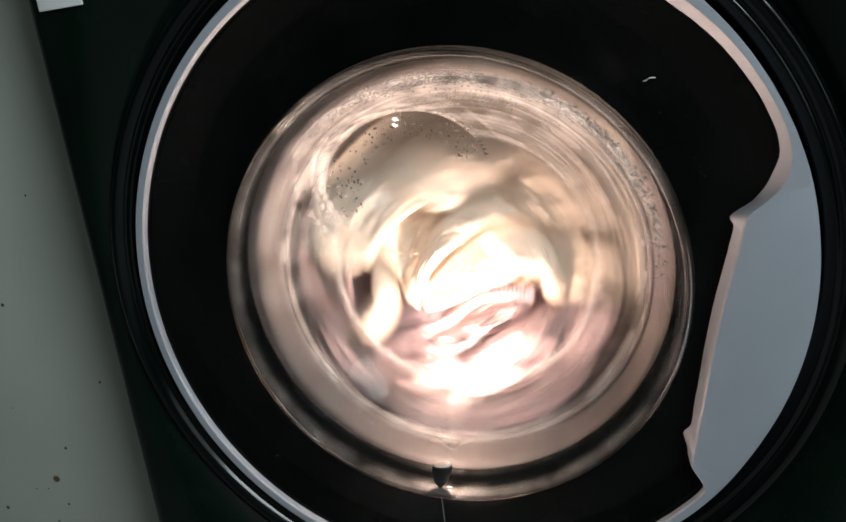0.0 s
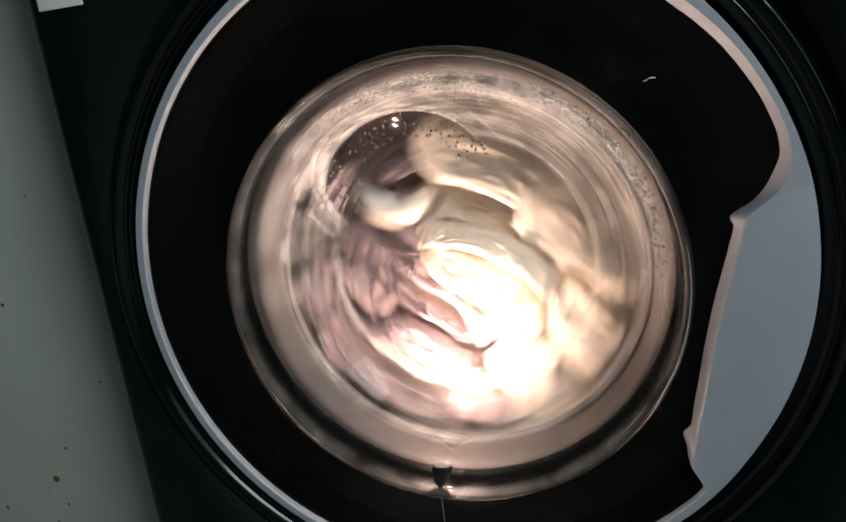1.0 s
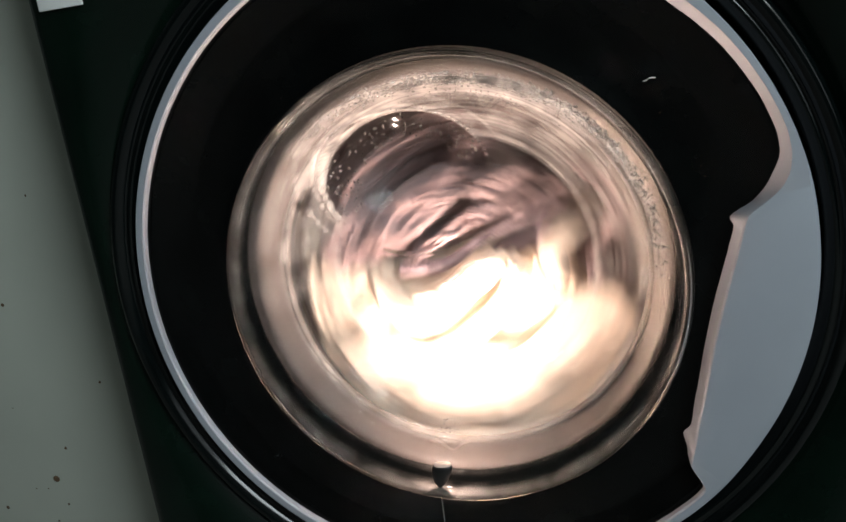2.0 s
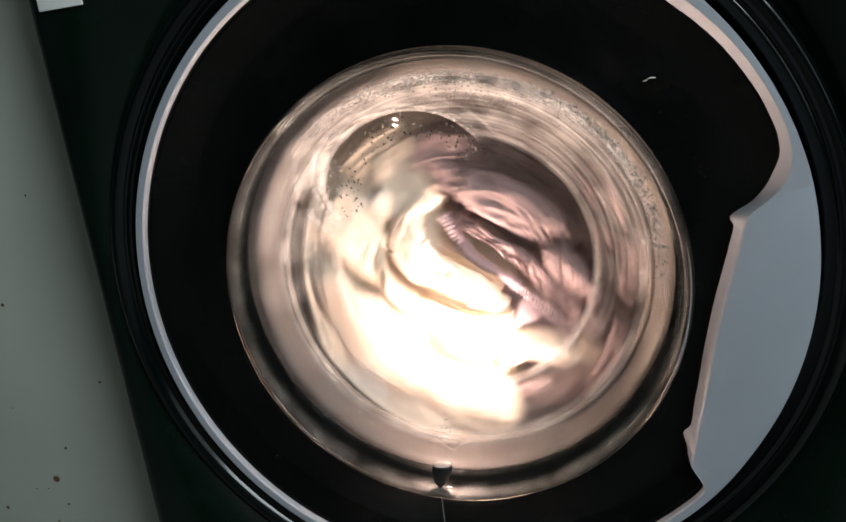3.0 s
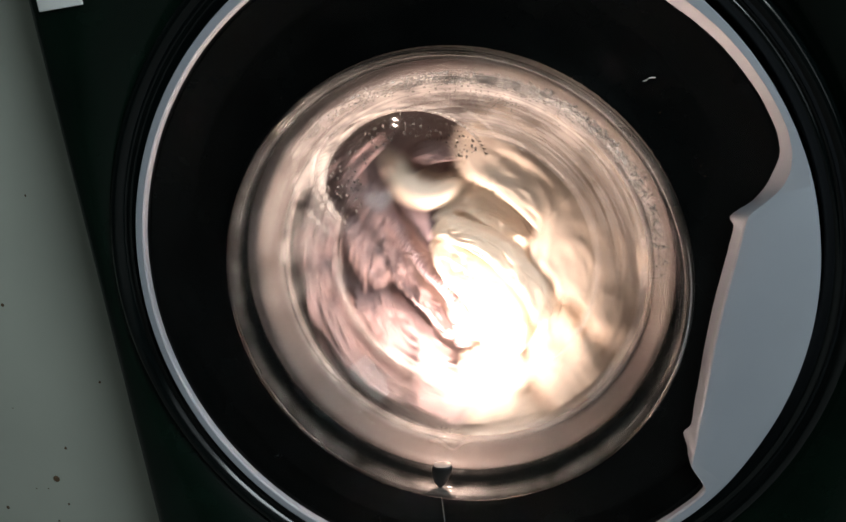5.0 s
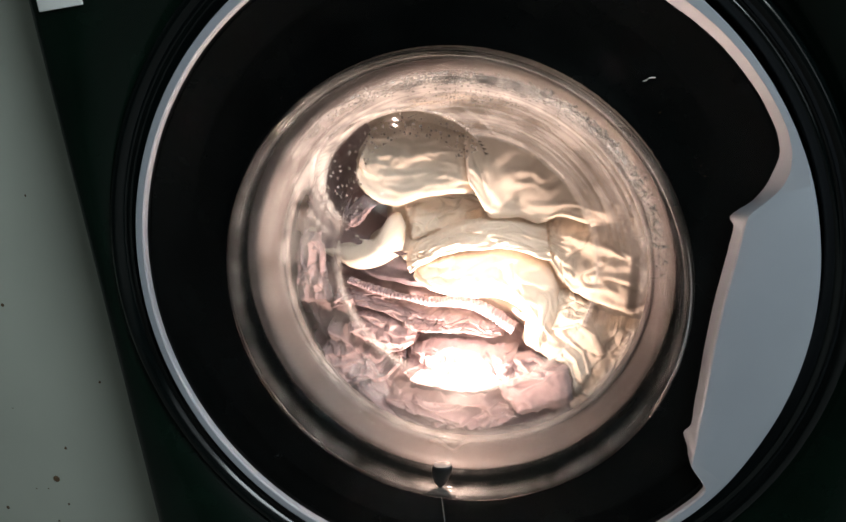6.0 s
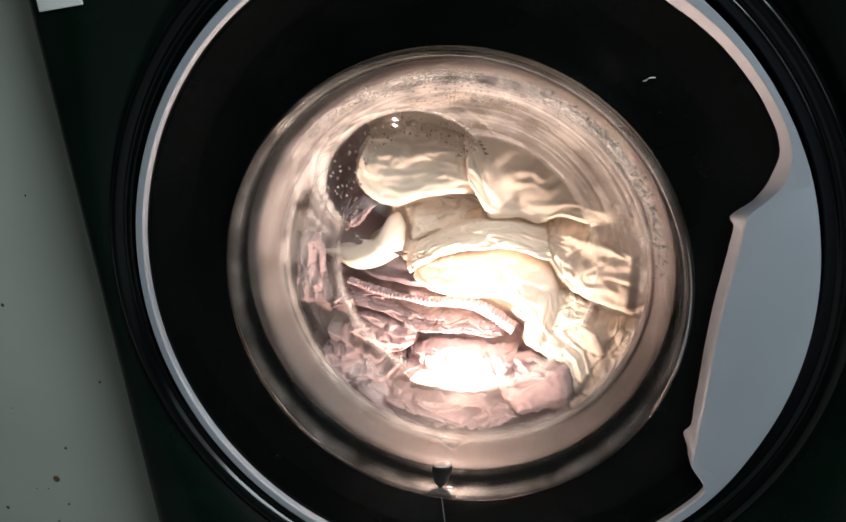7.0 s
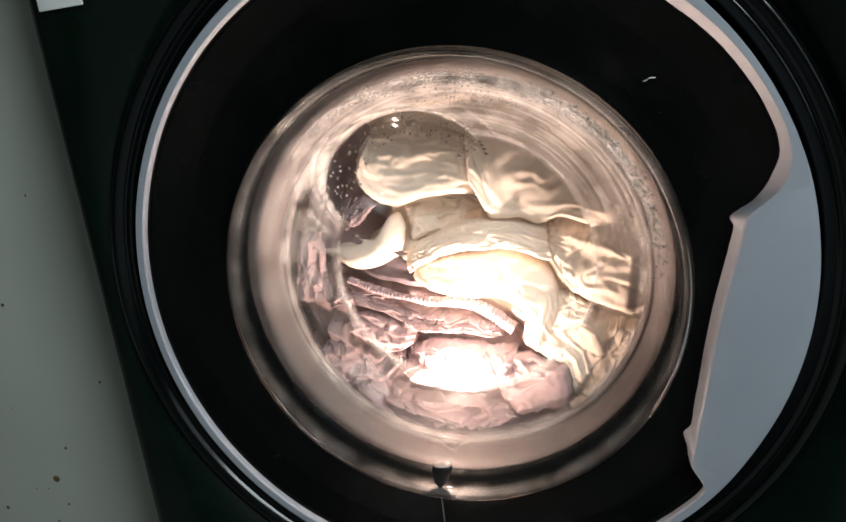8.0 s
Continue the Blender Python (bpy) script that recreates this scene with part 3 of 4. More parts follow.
def base_sheet(name, mat, parent, upper, seed, folds, creases, flipped):
    """The draped bulk of one garment, filling its side of the drum's mouth."""
    n, half = 280, 0.185
    axis = np.linspace(-half, half, n + 1)
    X, Z = np.meshgrid(axis, axis, indexing="ij")
    WX, WZ = X.copy(), Z.copy()
    for i in range(n + 1):
        for j in range(n + 1):
            x, z = axis[i], axis[j]
            WX[i, j] += 0.0045 * noise.noise((x * 34, z * 34, seed)) + 0.0015 * noise.noise((x * 110, z * 110, seed))
            WZ[i, j] += 0.0045 * noise.noise((x * 34, z * 34, seed + 8)) + 0.0015 * noise.noise((x * 110, z * 110, seed + 8))
    H = relief(WX, WZ, folds, creases, flipped)
    P, keep = np.zeros((n + 1, n + 1, 3)), np.zeros((n + 1, n + 1), bool)
    for i in range(n + 1):
        for j in range(n + 1):
            x, z = axis[i], axis[j]
            r = math.hypot(x, z)
            wob = 0.008 * noise.noise((x * 40, z * 40, seed))
            side = (z - edge_line(x)) * (1 if upper else -1) * 0.9 + wob
            hollow = math.hypot((x + 0.115) / 0.044, (z - 0.088) / 0.048) - 1 if upper else 1.0
            inside = min(side + 0.012, hollow * 0.05 + wob)
            y = (0.026 if upper else 0.034) - 0.004 * ridge(x, z, seed, 14) - (0.80 if upper else 1.1) * H[i, j]
            if upper:
                near, _ = noise.voronoi((x * 24 + 0.5 * noise.noise((x * 20, z * 20, 3.0)), z * 34 + 0.5 * noise.noise((x * 20, z * 20, 6.0)), 0.37))
                y -= 0.0045 * smooth_step(0.0, 0.5, near[1] - near[0]) * smooth_step(0.05, 0.09, x)
            y += 0.030 * (1 - smooth_step(-0.004, 0.022, inside)) + 0.06 * smooth_step(0.15, 0.185, r) - 0.004 * smooth_step(0.07, 0.14, r)
            P[i, j] = x, y, z
            keep[i, j] = inside > -0.004 and r <= half
    P = crumple(P, 1.025, 1.035, 40, 0.05, int(seed), 0.25, 0)
    return part(name, sheet_mesh(P, keep), mat, parent)


def stray_lines(seed, count, region, length, width, height, lean):
    """Lesser folds or creases strewn over a part of a garment: region is (x, z, radius)."""
    rng = random.Random(seed)
    made = []
    for _ in range(count):
        a, k = rng.uniform(0, 2 * math.pi), math.sqrt(rng.random()) * region[2]
        x, z = region[0] + k * math.cos(a), region[1] + k * math.sin(a)
        d = radians(lean + rng.gauss(0, 28))
        ln = length * rng.uniform(0.6, 1.5)
        bend = rng.uniform(-0.25, 0.25) * ln
        dx, dz = math.cos(d) * ln / 2, math.sin(d) * ln / 2
        made.append((((x - dx, z - dz), (x - dz / ln * bend, z + dx / ln * bend), (x + dx, z + dz)), width * rng.uniform(0.7, 1.4), height * rng.uniform(0.6, 1.3)))
    return made


def fold(points, widths, height, seed, back=0.012, flap=0.75, grow=(1.03, 1.015)):
    """One flap of cloth along a curve, proud along its lower edge, which is tucked under, and running out into the bulk above."""
    nu, nv = 76, 40
    P = np.zeros((nu + 1, nv + 1, 3))
    for i in range(nu + 1):
        t = i / nu
        p = spline(points, t)
        q = spline(points, min(1.0, t + 0.01)) - spline(points, max(0.0, t - 0.01))
        q = q.normalized() if q.length > 1e-9 else Vector((1, 0))
        nrm = Vector((-q.y, q.x))
        w = widths[0] * (1 - t) ** 2 + 2 * widths[1] * t * (1 - t) + widths[2] * t * t
        cap = max(0.03, 1 - abs(2 * t - 1) ** 3.0) ** 0.6
        for j in range(nv + 1):
            u = j / nv
            s = -1 + 2 * u
            a = s * math.pi * 0.56
            round_off = math.sin(a)
            round_lift = math.cos(a) if abs(a) < math.pi / 2 else -0.5 * (abs(a) - math.pi / 2)
            if u < 0.22:
                k = u / 0.22
                flap_off, flap_lift = -1.0 + 0.30 * (1 - k) ** 2 - 0.06 * math.sin(math.pi * k), 0.35 + 0.65 * math.sin(math.pi / 2 * k)
            else:
                k = (u - 0.22) / 0.78
                flap_off, flap_lift = -1.0 + 2.1 * k, (1 - k) ** 1.15 * (1 + 0.25 * k)
            off = w * cap * (flap * flap_off + (1 - flap) * round_off) * (1 + 0.08 * noise.noise((t * 4 + seed, s * 0.7, 4.0)))
            lift = height * cap * (flap * flap_lift + (1 - flap) * round_lift)
            lift *= 1 + 0.08 * noise.noise((t * 3.0 + seed, s * 1.5, seed * 1.7))
            P[i, j] = p.x + nrm.x * off, back - lift + 0.010 * (1 - cap), p.y + nrm.y * off
    return sheet_mesh(crumple(P, *grow, 45, 0.04, int(seed), 0.3))


cream = tagged(new("cream_garment"), "crumpled wet cream cotton shirt in the drum", "clothing")
cream.matrix_basis = AXIS
mauve = tagged(new("mauve_garment"), "crumpled wet dusty-mauve top with a ribbed band", "clothing")
mauve.matrix_basis = AXIS

CREAM_FOLDS = [
    (((-0.094, 0.088), (-0.066, 0.066), (-0.020, 0.068), (0.020, 0.062)), 0.034, 0.018),
    (((-0.090, 0.108), (-0.050, 0.098), (0.006, 0.094)), 0.020, 0.010),
    (((0.004, 0.096), (0.022, 0.070), (0.046, 0.052), (0.086, 0.038)), 0.046, 0.022),
    (((0.000, 0.112), (0.010, 0.098), (0.012, 0.078)), 0.014, 0.008),
    (((-0.040, 0.048), (0.000, 0.048), (0.034, 0.050)), 0.020, 0.008),
    (((-0.044, 0.036), (-0.054, 0.014), (-0.045, -0.008)), 0.034, 0.024),
    (((-0.046, 0.022), (-0.010, 0.034), (0.030, 0.040), (0.076, 0.038)), 0.018, 0.022),
    (((-0.040, 0.036), (0.000, 0.046), (0.036, 0.050)), 0.010, 0.014),
    (((-0.042, -0.006), (-0.012, 0.006), (0.030, 0.010), (0.082, 0.006)), 0.022, 0.022),
    (((-0.030, 0.016), (0.006, 0.022), (0.046, 0.026), (0.080, 0.024)), 0.014, 0.016),
    (((-0.026, -0.014), (0.014, -0.012), (0.044, -0.022), (0.058, -0.058)), 0.020, 0.024),
    (((0.052, -0.048), (0.068, -0.050), (0.100, -0.036)), 0.026, 0.018),
    (((0.070, 0.036), (0.086, 0.026), (0.112, 0.022)), 0.016, 0.013),
    (((0.080, 0.002), (0.098, -0.012), (0.126, -0.022)), 0.018, 0.015),
    (((0.094, -0.014), (0.106, -0.030), (0.134, -0.040)), 0.014, 0.012),
    (((0.078, -0.064), (0.104, -0.060), (0.134, -0.074)), 0.018, 0.014),
    (((0.056, -0.068), (0.072, -0.096), (0.104, -0.122)), 0.026, 0.014),
    (((0.084, 0.082), (0.104, 0.056), (0.130, 0.036)), 0.022, 0.014),
    (((0.050, 0.106), (0.082, 0.088), (0.112, 0.074)), 0.020, 0.010),
] + stray_lines(11, 20, (0.105, 0.010, 0.045), 0.030, 0.008, 0.0045, -20) + stray_lines(12, 10, (0.100, -0.080, 0.035), 0.030, 0.009, 0.004, -50) \
  + stray_lines(13, 16, (0.02, 0.03, 0.05), 0.042, 0.007, 0.0055, 12) + stray_lines(16, 8, (-0.02, 0.085, 0.05), 0.05, 0.010, 0.005, -10)
CREAM_CREASES = [
    (((-0.040, 0.028), (0.000, 0.034), (0.060, 0.034)), 0.0022, 0.010),
    (((-0.036, 0.014), (0.010, 0.018), (0.066, 0.020)), 0.0022, 0.010),
    (((-0.030, -0.002), (0.014, 0.002), (0.050, -0.004), (0.066, -0.024)), 0.0022, 0.010),
    (((-0.060, 0.062), (-0.020, 0.060), (0.026, 0.056)), 0.0024, 0.010),
    (((0.030, 0.054), (0.056, 0.046), (0.090, 0.030)), 0.0024, 0.010),
    (((0.076, 0.036), (0.084, 0.014), (0.078, -0.012)), 0.0022, 0.008),
    (((0.060, -0.040), (0.080, -0.044), (0.104, -0.034)), 0.0022, 0.010),
    (((0.096, -0.030), (0.104, -0.044), (0.094, -0.056)), 0.0022, 0.008),
    (((0.004, 0.110), (0.012, 0.092), (0.030, 0.070)), 0.0024, 0.008),
] + stray_lines(14, 22, (0.100, 0.005, 0.055), 0.028, 0.0020, 0.006, -30) + stray_lines(15, 8, (0.02, 0.02, 0.05), 0.03, 0.002, 0.005, 10)
MAUVE_FOLDS = [
    (((-0.118, -0.016), (-0.080, -0.026), (-0.040, -0.044)), 0.018, 0.018),
    (((-0.100, -0.034), (-0.108, -0.048), (-0.088, -0.058), (-0.052, -0.066)), 0.020, 0.020),
    (((-0.060, -0.030), (-0.020, -0.036), (0.020, -0.050)), 0.010, 0.014),
    (((-0.054, -0.048), (-0.016, -0.052), (0.020, -0.060)), 0.010, 0.012),
    (((-0.066, -0.076), (-0.020, -0.086), (0.034, -0.078)), 0.026, 0.024),
    (((-0.136, -0.050), (-0.126, -0.086), (-0.104, -0.098)), 0.026, 0.018),
    (((-0.098, -0.086), (-0.082, -0.092), (-0.056, -0.070)), 0.018, 0.018),
    (((-0.052, -0.098), (-0.020, -0.106), (0.016, -0.104)), 0.012, 0.015),
    (((0.014, -0.086), (0.036, -0.108), (0.078, -0.112)), 0.040, 0.018),
    (((-0.116, -0.112), (-0.060, -0.128), (-0.004, -0.136)), 0.022, 0.015),
    (((-0.006, -0.124), (0.030, -0.134), (0.070, -0.130)), 0.018, 0.013),
    (((-0.152, 0.018), (-0.140, -0.012), (-0.128, -0.026)), 0.018, 0.013),
    (((-0.134, 0.034), (-0.124, 0.016), (-0.108, 0.004)), 0.012, 0.011),
] + stray_lines(21, 20, (-0.09, -0.06, 0.05), 0.030, 0.007, 0.007, -35) + stray_lines(22, 20, (-0.01, -0.09, 0.05), 0.034, 0.006, 0.006, -8) \
  + stray_lines(23, 8, (-0.135, -0.01, 0.03), 0.022, 0.006, 0.006, -70)
MAUVE_CREASES = [
    (((-0.114, -0.012), (-0.072, -0.024), (-0.044, -0.034)), 0.0022, 0.011),
    (((-0.104, -0.026), (-0.096, -0.040), (-0.104, -0.054)), 0.0024, 0.012),
    (((-0.078, -0.064), (-0.060, -0.056), (-0.046, -0.066)), 0.0024, 0.012),
    (((-0.062, -0.060), (-0.034, -0.052), (-0.012, -0.056)), 0.0020, 0.009),
    (((-0.054, -0.036), (-0.024, -0.044), (0.012, -0.050)), 0.0022, 0.010),
    (((-0.122, -0.066), (-0.116, -0.084), (-0.118, -0.100)), 0.0030, 0.014),
    (((-0.096, -0.098), (-0.064, -0.106), (-0.036, -0.118)), 0.0034, 0.012),
    (((-0.044, -0.090), (-0.010, -0.096), (0.018, -0.098)), 0.0020, 0.009),
    (((0.016, -0.104), (0.040, -0.122), (0.062, -0.126)), 0.0022, 0.009),
] + stray_lines(24, 20, (-0.085, -0.065, 0.05), 0.026, 0.0024, 0.0035, -30) + stray_lines(25, 14, (-0.01, -0.10, 0.05), 0.03, 0.0022, 0.003, 20)
base_sheet("shirt_body", CREAM, cream, True, 2.0, CREAM_FOLDS, CREAM_CREASES, 6)
base_sheet("top_body", MAUVE, mauve, False, 7.0, MAUVE_FOLDS, MAUVE_CREASES, 99)


def inner_layer():
    """A filler sheet of mauve cloth deep behind the folds, added so that gaps do not look black."""
    n, half = 90, 0.165
    axis = np.linspace(-half, half, n + 1)
    P, keep = np.zeros((n + 1, n + 1, 3)), np.zeros((n + 1, n + 1), bool)
    for i, x in enumerate(axis):
        for j, z in enumerate(axis):
            P[i, j] = x, 0.044 - 0.012 * ridge(x, z, 51.0, 18) - 0.005 * ridge(x, z, 55.0, 45), z
            keep[i, j] = math.hypot(x, z) < half
    part("inner_layer", sheet_mesh(crumple(P, 1.04, 1.06, 30, 0.05, 5), keep), MAUVE, mauve)


inner_layer()
part("cuff", fold(((-0.112, 0.030), (-0.090, 0.024), (-0.066, 0.032), (-0.056, 0.058)), (0.007, 0.015, 0.011), 0.026, 3.0, back=0.004, flap=0.0, grow=(1.0, 1.0)), CREAM, cream, "rolled cream cuff")


def flap(parent, mat, lip, back, lip_y, back_y, bulge, waves, depth):
    """One loose layer of a garment between its lip, rolled under, and its back edge, puckered along its run."""
    nu, nv, roll = 104, 48, 6
    seed = 10 * lip[0][0] + 31 * back[-1][1]
    P = np.zeros((nu + 1, nv + roll + 1, 3))
    for i in range(nu + 1):
        t = i / nu
        a, b = spline(lip, t), spline(back, t)
        run = b - a
        a = a + run.normalized() * (0.0012 * noise.noise((t * 9, seed, 1.0)) + 0.0006 * noise.noise((t * 30, seed, 2.0)))
        ends = (1 - smooth_step(0.0, 0.10, t)) + smooth_step(0.90, 1.0, t)
        for j in range(nv + roll + 1):
            u = (j - roll) / nv
            if u < 0:
                k = -u * nv / roll
                p = a + run.normalized() * 0.004 * (k * k)
                y = lip_y + 0.0012 * math.sin(math.pi * k) + 0.014 * k ** 1.3
            else:
                p = a + run * u
                y = lip_y + (back_y - lip_y) * u ** 1.2 - bulge * math.sin(math.pi * u ** 0.7) + 0.010 * smooth_step(0.85, 1.0, u)
                y -= 0.0012 * math.sin(math.pi * min(1.0, u * 8))
            w = 0.35 * noise.noise((t * 2.2 + seed, u * 1.5, 7.0))
            v = noise.noise((t * waves[0] * 0.55 + w + 0.9 * u, u * waves[1] * 0.8 + w - 0.5 * t, seed))
            q = noise.noise((t * waves[0] * 0.9 + 2 * w - 1.3 * u, u * waves[1] * 1.5 + w + 1.2 * t, seed + 5))
            y -= depth * (1.0 if mat is CREAM else 1.5) * (1.5 * (1 - 2.4 * abs(v)) + 0.9 * max(0.0, 1 - 5 * abs(q))) * min(1.0, 0.3 + abs(u) * 4)
            c = noise.noise((t * waves[0] * 1.4 + 1.5 * w + 1.6 * u, u * waves[1] * 1.1 - 1.2 * t, seed + 11))
            y += depth * (0.9 if mat is CREAM else 1.3) * max(0.0, 1 - 9 * abs(c)) * min(1.0, 0.2 + abs(u) * 4)
            P[i, j] = p.x, y + 0.010 * ends, p.y
    part("fold", sheet_mesh(crumple(P, *((1.02, 1.025) if mat is CREAM else (1.035, 1.045)), 30, 0.05, int(abs(seed) * 100) % 97, 0.2, 1)), mat, parent)


flap(cream, CREAM, ((-0.086, 0.104), (-0.081, 0.083), (-0.068, 0.070), (-0.052, 0.065), (-0.026, 0.070), (-0.004, 0.071), (0.016, 0.068)),
     ((-0.072, 0.136), (-0.063, 0.138), (-0.046, 0.139), (-0.028, 0.136), (-0.012, 0.130), (0.001, 0.125), (0.014, 0.115)), -0.006, 0.018, 0.004, (2, 5), 0.0014)
flap(cream, CREAM, ((0.008, 0.084), (0.015, 0.069), (0.026, 0.049), (0.046, 0.048), (0.064, 0.042), (0.080, 0.046), (0.104, 0.036)),
     ((0.004, 0.123), (0.018, 0.128), (0.042, 0.128), (0.072, 0.118), (0.102, 0.098), (0.127, 0.070), (0.144, 0.039)), -0.008, 0.014, 0.005, (3, 2), 0.0012)
flap(cream, CREAM, ((-0.051, 0.031), (-0.029, 0.038), (-0.006, 0.043), (0.025, 0.044)),
     ((-0.057, 0.070), (-0.032, 0.074), (-0.004, 0.076), (0.018, 0.070)), 0.012, 0.02, 0.0, (3, 2), 0.003)
flap(cream, CREAM, ((-0.045, 0.009), (-0.031, 0.017), (-0.002, 0.025), (0.042, 0.024), (0.071, 0.011)),
     ((-0.050, 0.029), (-0.026, 0.038), (-0.002, 0.047), (0.029, 0.049), (0.067, 0.042)), -0.018, -0.004, 0.005, (5, 2), 0.0026)
flap(cream, CREAM, ((-0.040, 0.002), (-0.014, -0.010), (0.012, -0.012), (0.038, -0.020), (0.051, -0.039), (0.052, -0.062)),
     ((-0.044, 0.011), (-0.027, 0.019), (0.000, 0.023), (0.040, 0.022), (0.073, -0.001), (0.074, -0.041)), -0.015, -0.006, 0.008, (7, 2), 0.0028)
flap(cream, CREAM, ((0.059, -0.018), (0.059, -0.039), (0.072, -0.045), (0.085, -0.043), (0.099, -0.034)),
     ((0.057, -0.014), (0.070, -0.013), (0.080, -0.014), (0.089, -0.018), (0.100, -0.030)), -0.008, -0.002, 0.003, (2, 3), 0.0012)
flap(cream, CREAM, ((0.067, 0.013), (0.078, -0.009), (0.098, -0.023), (0.135, -0.038)),
     ((0.065, 0.040), (0.085, 0.041), (0.114, 0.036), (0.142, 0.019)), -0.003, 0.006, 0.004, (3, 4), 0.0024)
flap(cream, CREAM, ((0.079, -0.089), (0.089, -0.103), (0.104, -0.096), (0.125, -0.072)),
     ((0.093, -0.034), (0.108, -0.037), (0.122, -0.042), (0.139, -0.047)), 0.002, 0.008, 0.004, (3, 3), 0.0022)
flap(cream, CREAM, ((0.040, -0.054), (0.057, -0.066), (0.075, -0.078), (0.080, -0.106)),
     ((0.059, -0.002), (0.083, -0.024), (0.101, -0.044), (0.114, -0.069)), -0.004, 0.002, 0.003, (2, 3), 0.0025)
flap(mauve, MAUVE, ((-0.123, -0.019), (-0.102, -0.015), (-0.077, -0.021), (-0.050, -0.036)),
     ((-0.112, 0.004), (-0.084, -0.002), (-0.056, -0.015), (-0.023, -0.029)), -0.008, 0.004, 0.004, (3, 2), 0.003)
flap(mauve, MAUVE, ((-0.103, -0.037), (-0.085, -0.048), (-0.066, -0.056), (-0.049, -0.052)),
     ((-0.106, -0.026), (-0.088, -0.021), (-0.069, -0.027), (-0.045, -0.039)), -0.014, -0.006, 0.008, (2, 2), 0.0025)
flap(mauve, MAUVE, ((-0.058, -0.079), (-0.036, -0.087), (-0.009, -0.091), (0.019, -0.089), (0.038, -0.077)),
     ((-0.061, -0.060), (-0.039, -0.051), (-0.015, -0.050), (0.012, -0.054), (0.036, -0.060)), -0.016, -0.008, 0.008, (6, 2), 0.003)
flap(mauve, MAUVE, ((-0.135, -0.076), (-0.118, -0.090), (-0.097, -0.083), (-0.076, -0.085)),
     ((-0.131, -0.033), (-0.114, -0.038), (-0.095, -0.054), (-0.074, -0.060)), -0.006, 0.004, 0.005, (3, 3), 0.0032)
flap(mauve, MAUVE, ((-0.113, -0.089), (-0.081, -0.116), (-0.043, -0.127), (-0.005, -0.129), (0.033, -0.122)),
     ((-0.094, -0.080), (-0.070, -0.089), (-0.046, -0.101), (-0.019, -0.105), (0.017, -0.102)), -0.004, 0.006, 0.006, (6, 2), 0.004)
flap(mauve, MAUVE, ((0.048, -0.062), (0.063, -0.073), (0.077, -0.076), (0.079, -0.106)),
     ((0.013, -0.064), (0.014, -0.080), (0.020, -0.099), (0.030, -0.120)), -0.009, -0.006, 0.005, (3, 2), 0.002)
flap(mauve, MAUVE, ((-0.061, -0.035), (-0.037, -0.041), (-0.010, -0.043), (0.025, -0.051)),
     ((-0.054, -0.021), (-0.033, -0.027), (-0.006, -0.031), (0.025, -0.040)), -0.01, -0.002, 0.003, (5, 2), 0.003)
flap(mauve, MAUVE, ((-0.120, -0.016), (-0.124, 0.005), (-0.124, 0.024), (-0.127, 0.047)),
     ((-0.156, -0.016), (-0.156, 0.005), (-0.153, 0.024), (-0.147, 0.048)), 0.0, 0.008, 0.004, (3, 3), 0.0018)
flap(mauve, MAUVE, ((-0.096, 0.049), (-0.084, 0.053), (-0.071, 0.066)),
     ((-0.103, 0.060), (-0.093, 0.070), (-0.079, 0.079)), -0.01, 0.004, 0.003, (1, 2), 0.0015)
flap(mauve, MAUVE, ((-0.081, -0.052), (-0.060, -0.058), (-0.060, -0.068), (-0.085, -0.084)),
     ((-0.088, -0.050), (-0.068, -0.052), (-0.065, -0.059), (-0.091, -0.078)), -0.01, -0.004, 0.003, (2, 3), 0.0025)


def ribbed_band():
    """A knitted band: close ribs across a flat strip."""
    bm = bmesh.new()
    pts = ((-0.100, 0.006), (-0.072, -0.005), (-0.034, -0.015), (0.004, -0.021), (0.036, -0.043))
    nu, nv = 240, 12
    rows = []
    for i in range(nu + 1):
        t = i / nu
        p = spline(pts, t)
        q = (spline(pts, min(1, t + 0.01)) - spline(pts, max(0, t - 0.01))).normalized()
        nrm = Vector((-q.y, q.x))
        w = (0.0030 + 0.0030 * smooth_step(0.3, 0.95, t)) * (1 + 0.25 * noise.noise((t * 9, 2.0, 5.0)))
        rows.append([bm.verts.new((p.x + nrm.x * w * s, -0.0130 + 0.005 * s * s + 0.0009 * math.sin(t * 2 * math.pi * 46 + 0.8 * s + 2 * noise.noise((t * 6, 1.0, 0.0))) - 0.003 * math.sin(t * 5) + 0.003 * noise.noise((t * 8, s * 0.6, 3.0)), p.y + nrm.y * w * s))
                     for s in [-1 + 2 * j / nv for j in range(nv + 1)]])
    for a, b in zip(rows, rows[1:]):
        for j in range(nv):
            bm.faces.new((a[j], a[j + 1], b[j + 1], b[j]))
    part("ribbed_band", bm, RIB, mauve, "ribbed knit band in pale mauve")
    bm = fold(((-0.104, 0.018), (-0.064, 0.012), (-0.026, -0.004)), (0.010, 0.016, 0.010), 0.012, 41.0, flap=0.2)
    part("lining", bm, LACE, mauve, "dark mauve mesh lining")


ribbed_band()

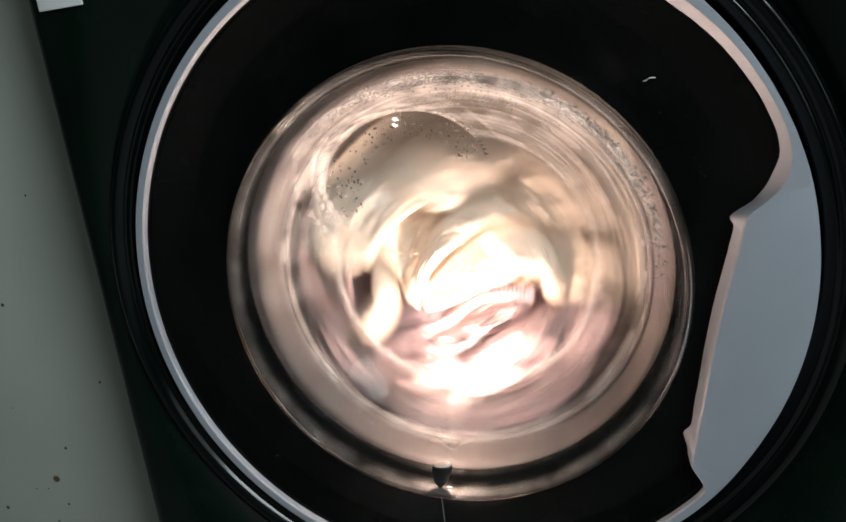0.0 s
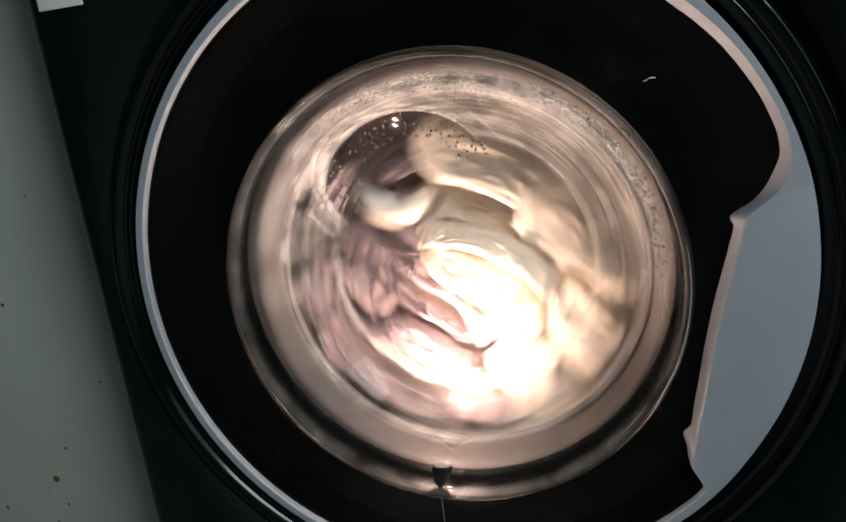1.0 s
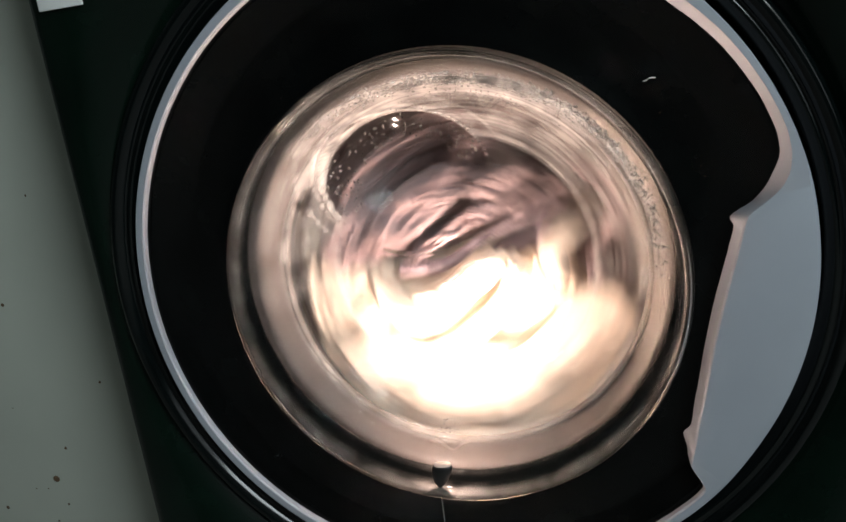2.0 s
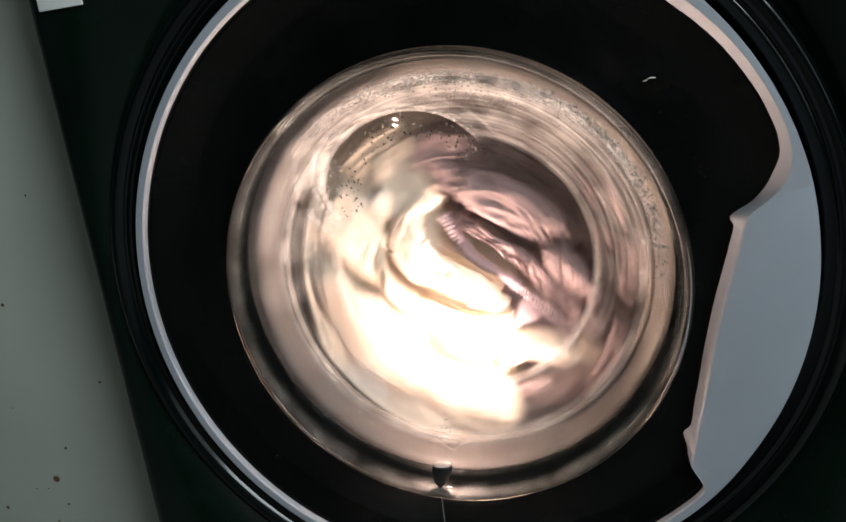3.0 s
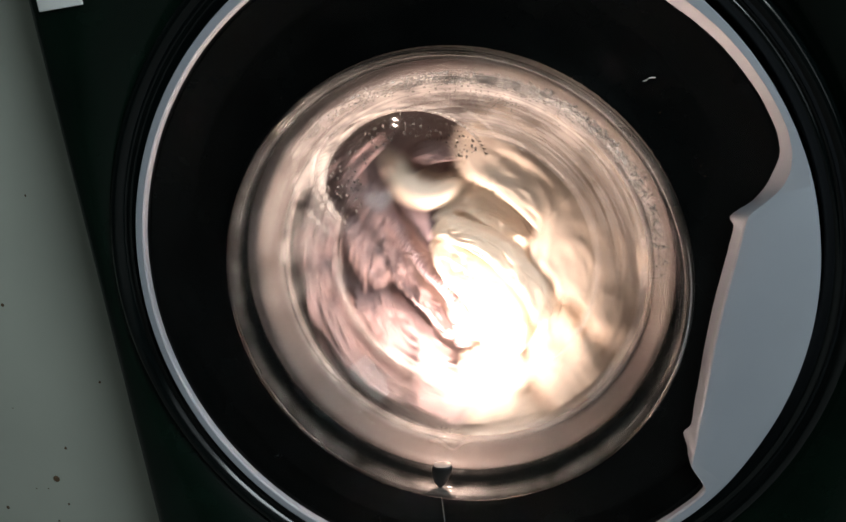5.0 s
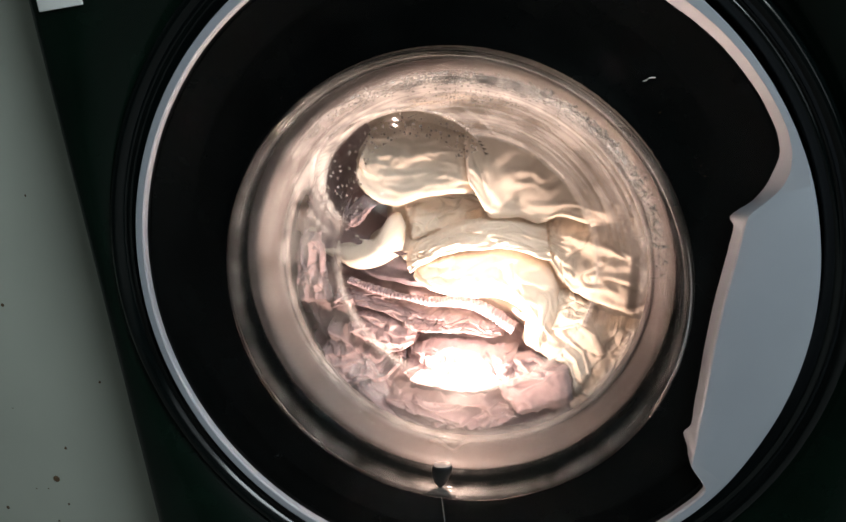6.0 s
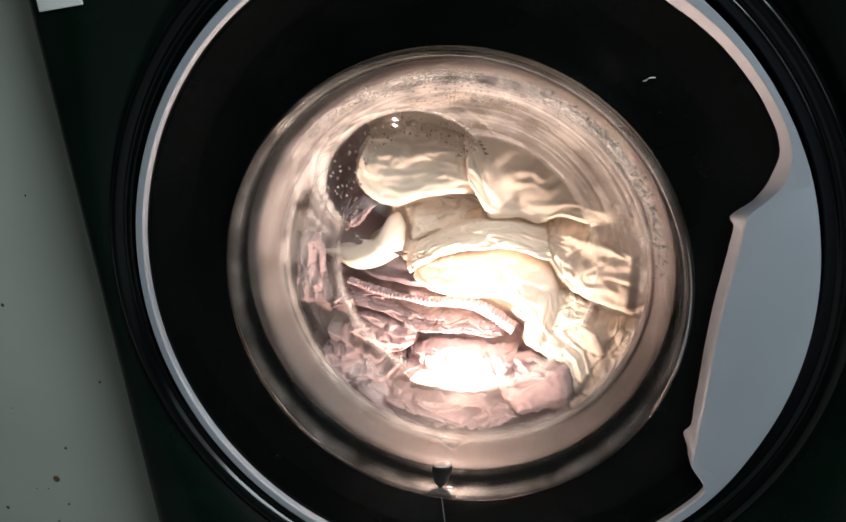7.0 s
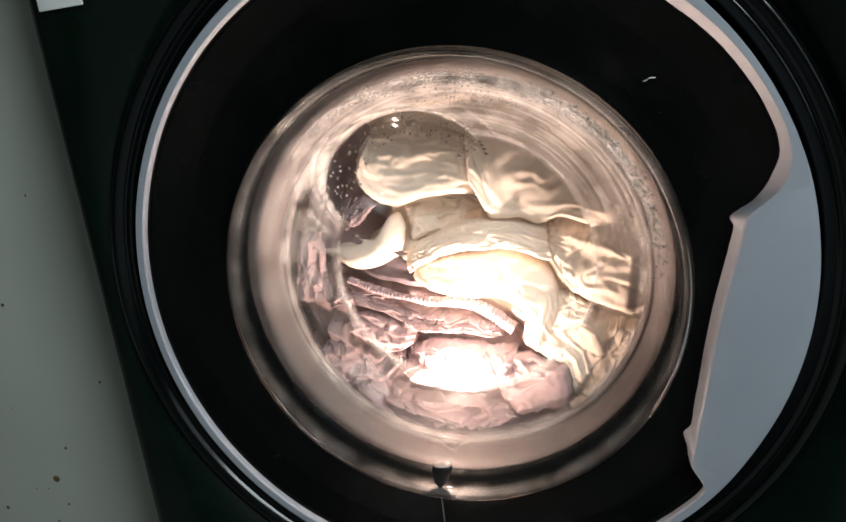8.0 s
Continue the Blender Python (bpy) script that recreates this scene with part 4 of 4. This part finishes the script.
# ---- beside the machine ----
def sticker():
    bm = bmesh.new()
    box(bm, -0.2765, -0.2395, 0.0090, 0.0110, 0.2205, 0.290, 0.0007)
    ob = part("sticker", bm, STICKER, machine, "white paper sticker on the panel")


sticker()


def neighbour():
    ob = tagged(new("white_cabinet"), "white enamelled cabinet with brown specks beside the machine", "cabinet")
    part("side_panel", box(bmesh.new(), -0.90, -0.297, 0.130, 0.630, FLOOR + 0.0, 0.42, 0.006), WHITE, ob)
    rng = random.Random(3)
    for x, z, s in ((-0.4899, -0.2355, 0.0036), (-0.4668, -0.1977, 0.0015), (-0.4028, -0.1218, 0.0013), (-0.567, -0.2735, 0.0018), (-0.4831, -0.2672, 0.0011), (-0.5025, -0.2891, 0.0013),
                    (-0.5202, -0.2482, 0.0007), (-0.5043, -0.2479, 0.0007), (-0.52, -0.15, 0.0007), (-0.4949, -0.0331, 0.0018), (-0.4319, 0.0764, 0.0009)):
        bm = bmesh.new()
        bmesh.ops.create_icosphere(bm, subdivisions=2, radius=1.2 * s, matrix=Matrix.Translation((EYE.x + 1.017 * (x - EYE.x), 0.130, EYE.z + 1.017 * (z - EYE.z))) @ Matrix.Diagonal((1, 0.35, rng.uniform(0.8, 1.3), 1)))
        part("dirt_speck", bm, DIRT, ob, "brown speck of dirt")


neighbour()


# ---- motion: a steady turn, then the drum runs down and stands ----
SPEED, START, BRAKE = 271.0, -311.3, 4.7


def turn(t):
    """Degrees turned; the hurry and lag twice in each turn is fitted to the load's angles in the camera's view. It
    comes to rest after three turns.
    """
    if t <= BRAKE:
        p = radians(2 * SPEED * t)
        return SPEED * t + START -12.4 * math.cos(p) +3.9 * math.sin(p)
    begun = turn(BRAKE)
    left = 1080.0 - begun
    rate = (begun - turn(BRAKE - 0.05)) / 0.05
    stop = 2 * left / rate
    u = min(t - BRAKE, stop)
    return begun + rate * u - rate * u * u / (2 * stop)


def motions():
    times = [k / 10 for k in range(0, 61)] + [7.0, 8.0]
    for thing in (drum, cream, mauve):
        walk(thing, [(t, AXIS @ Matrix.Rotation(-radians(turn(t)), 4, "Y")) for t in times])


motions()
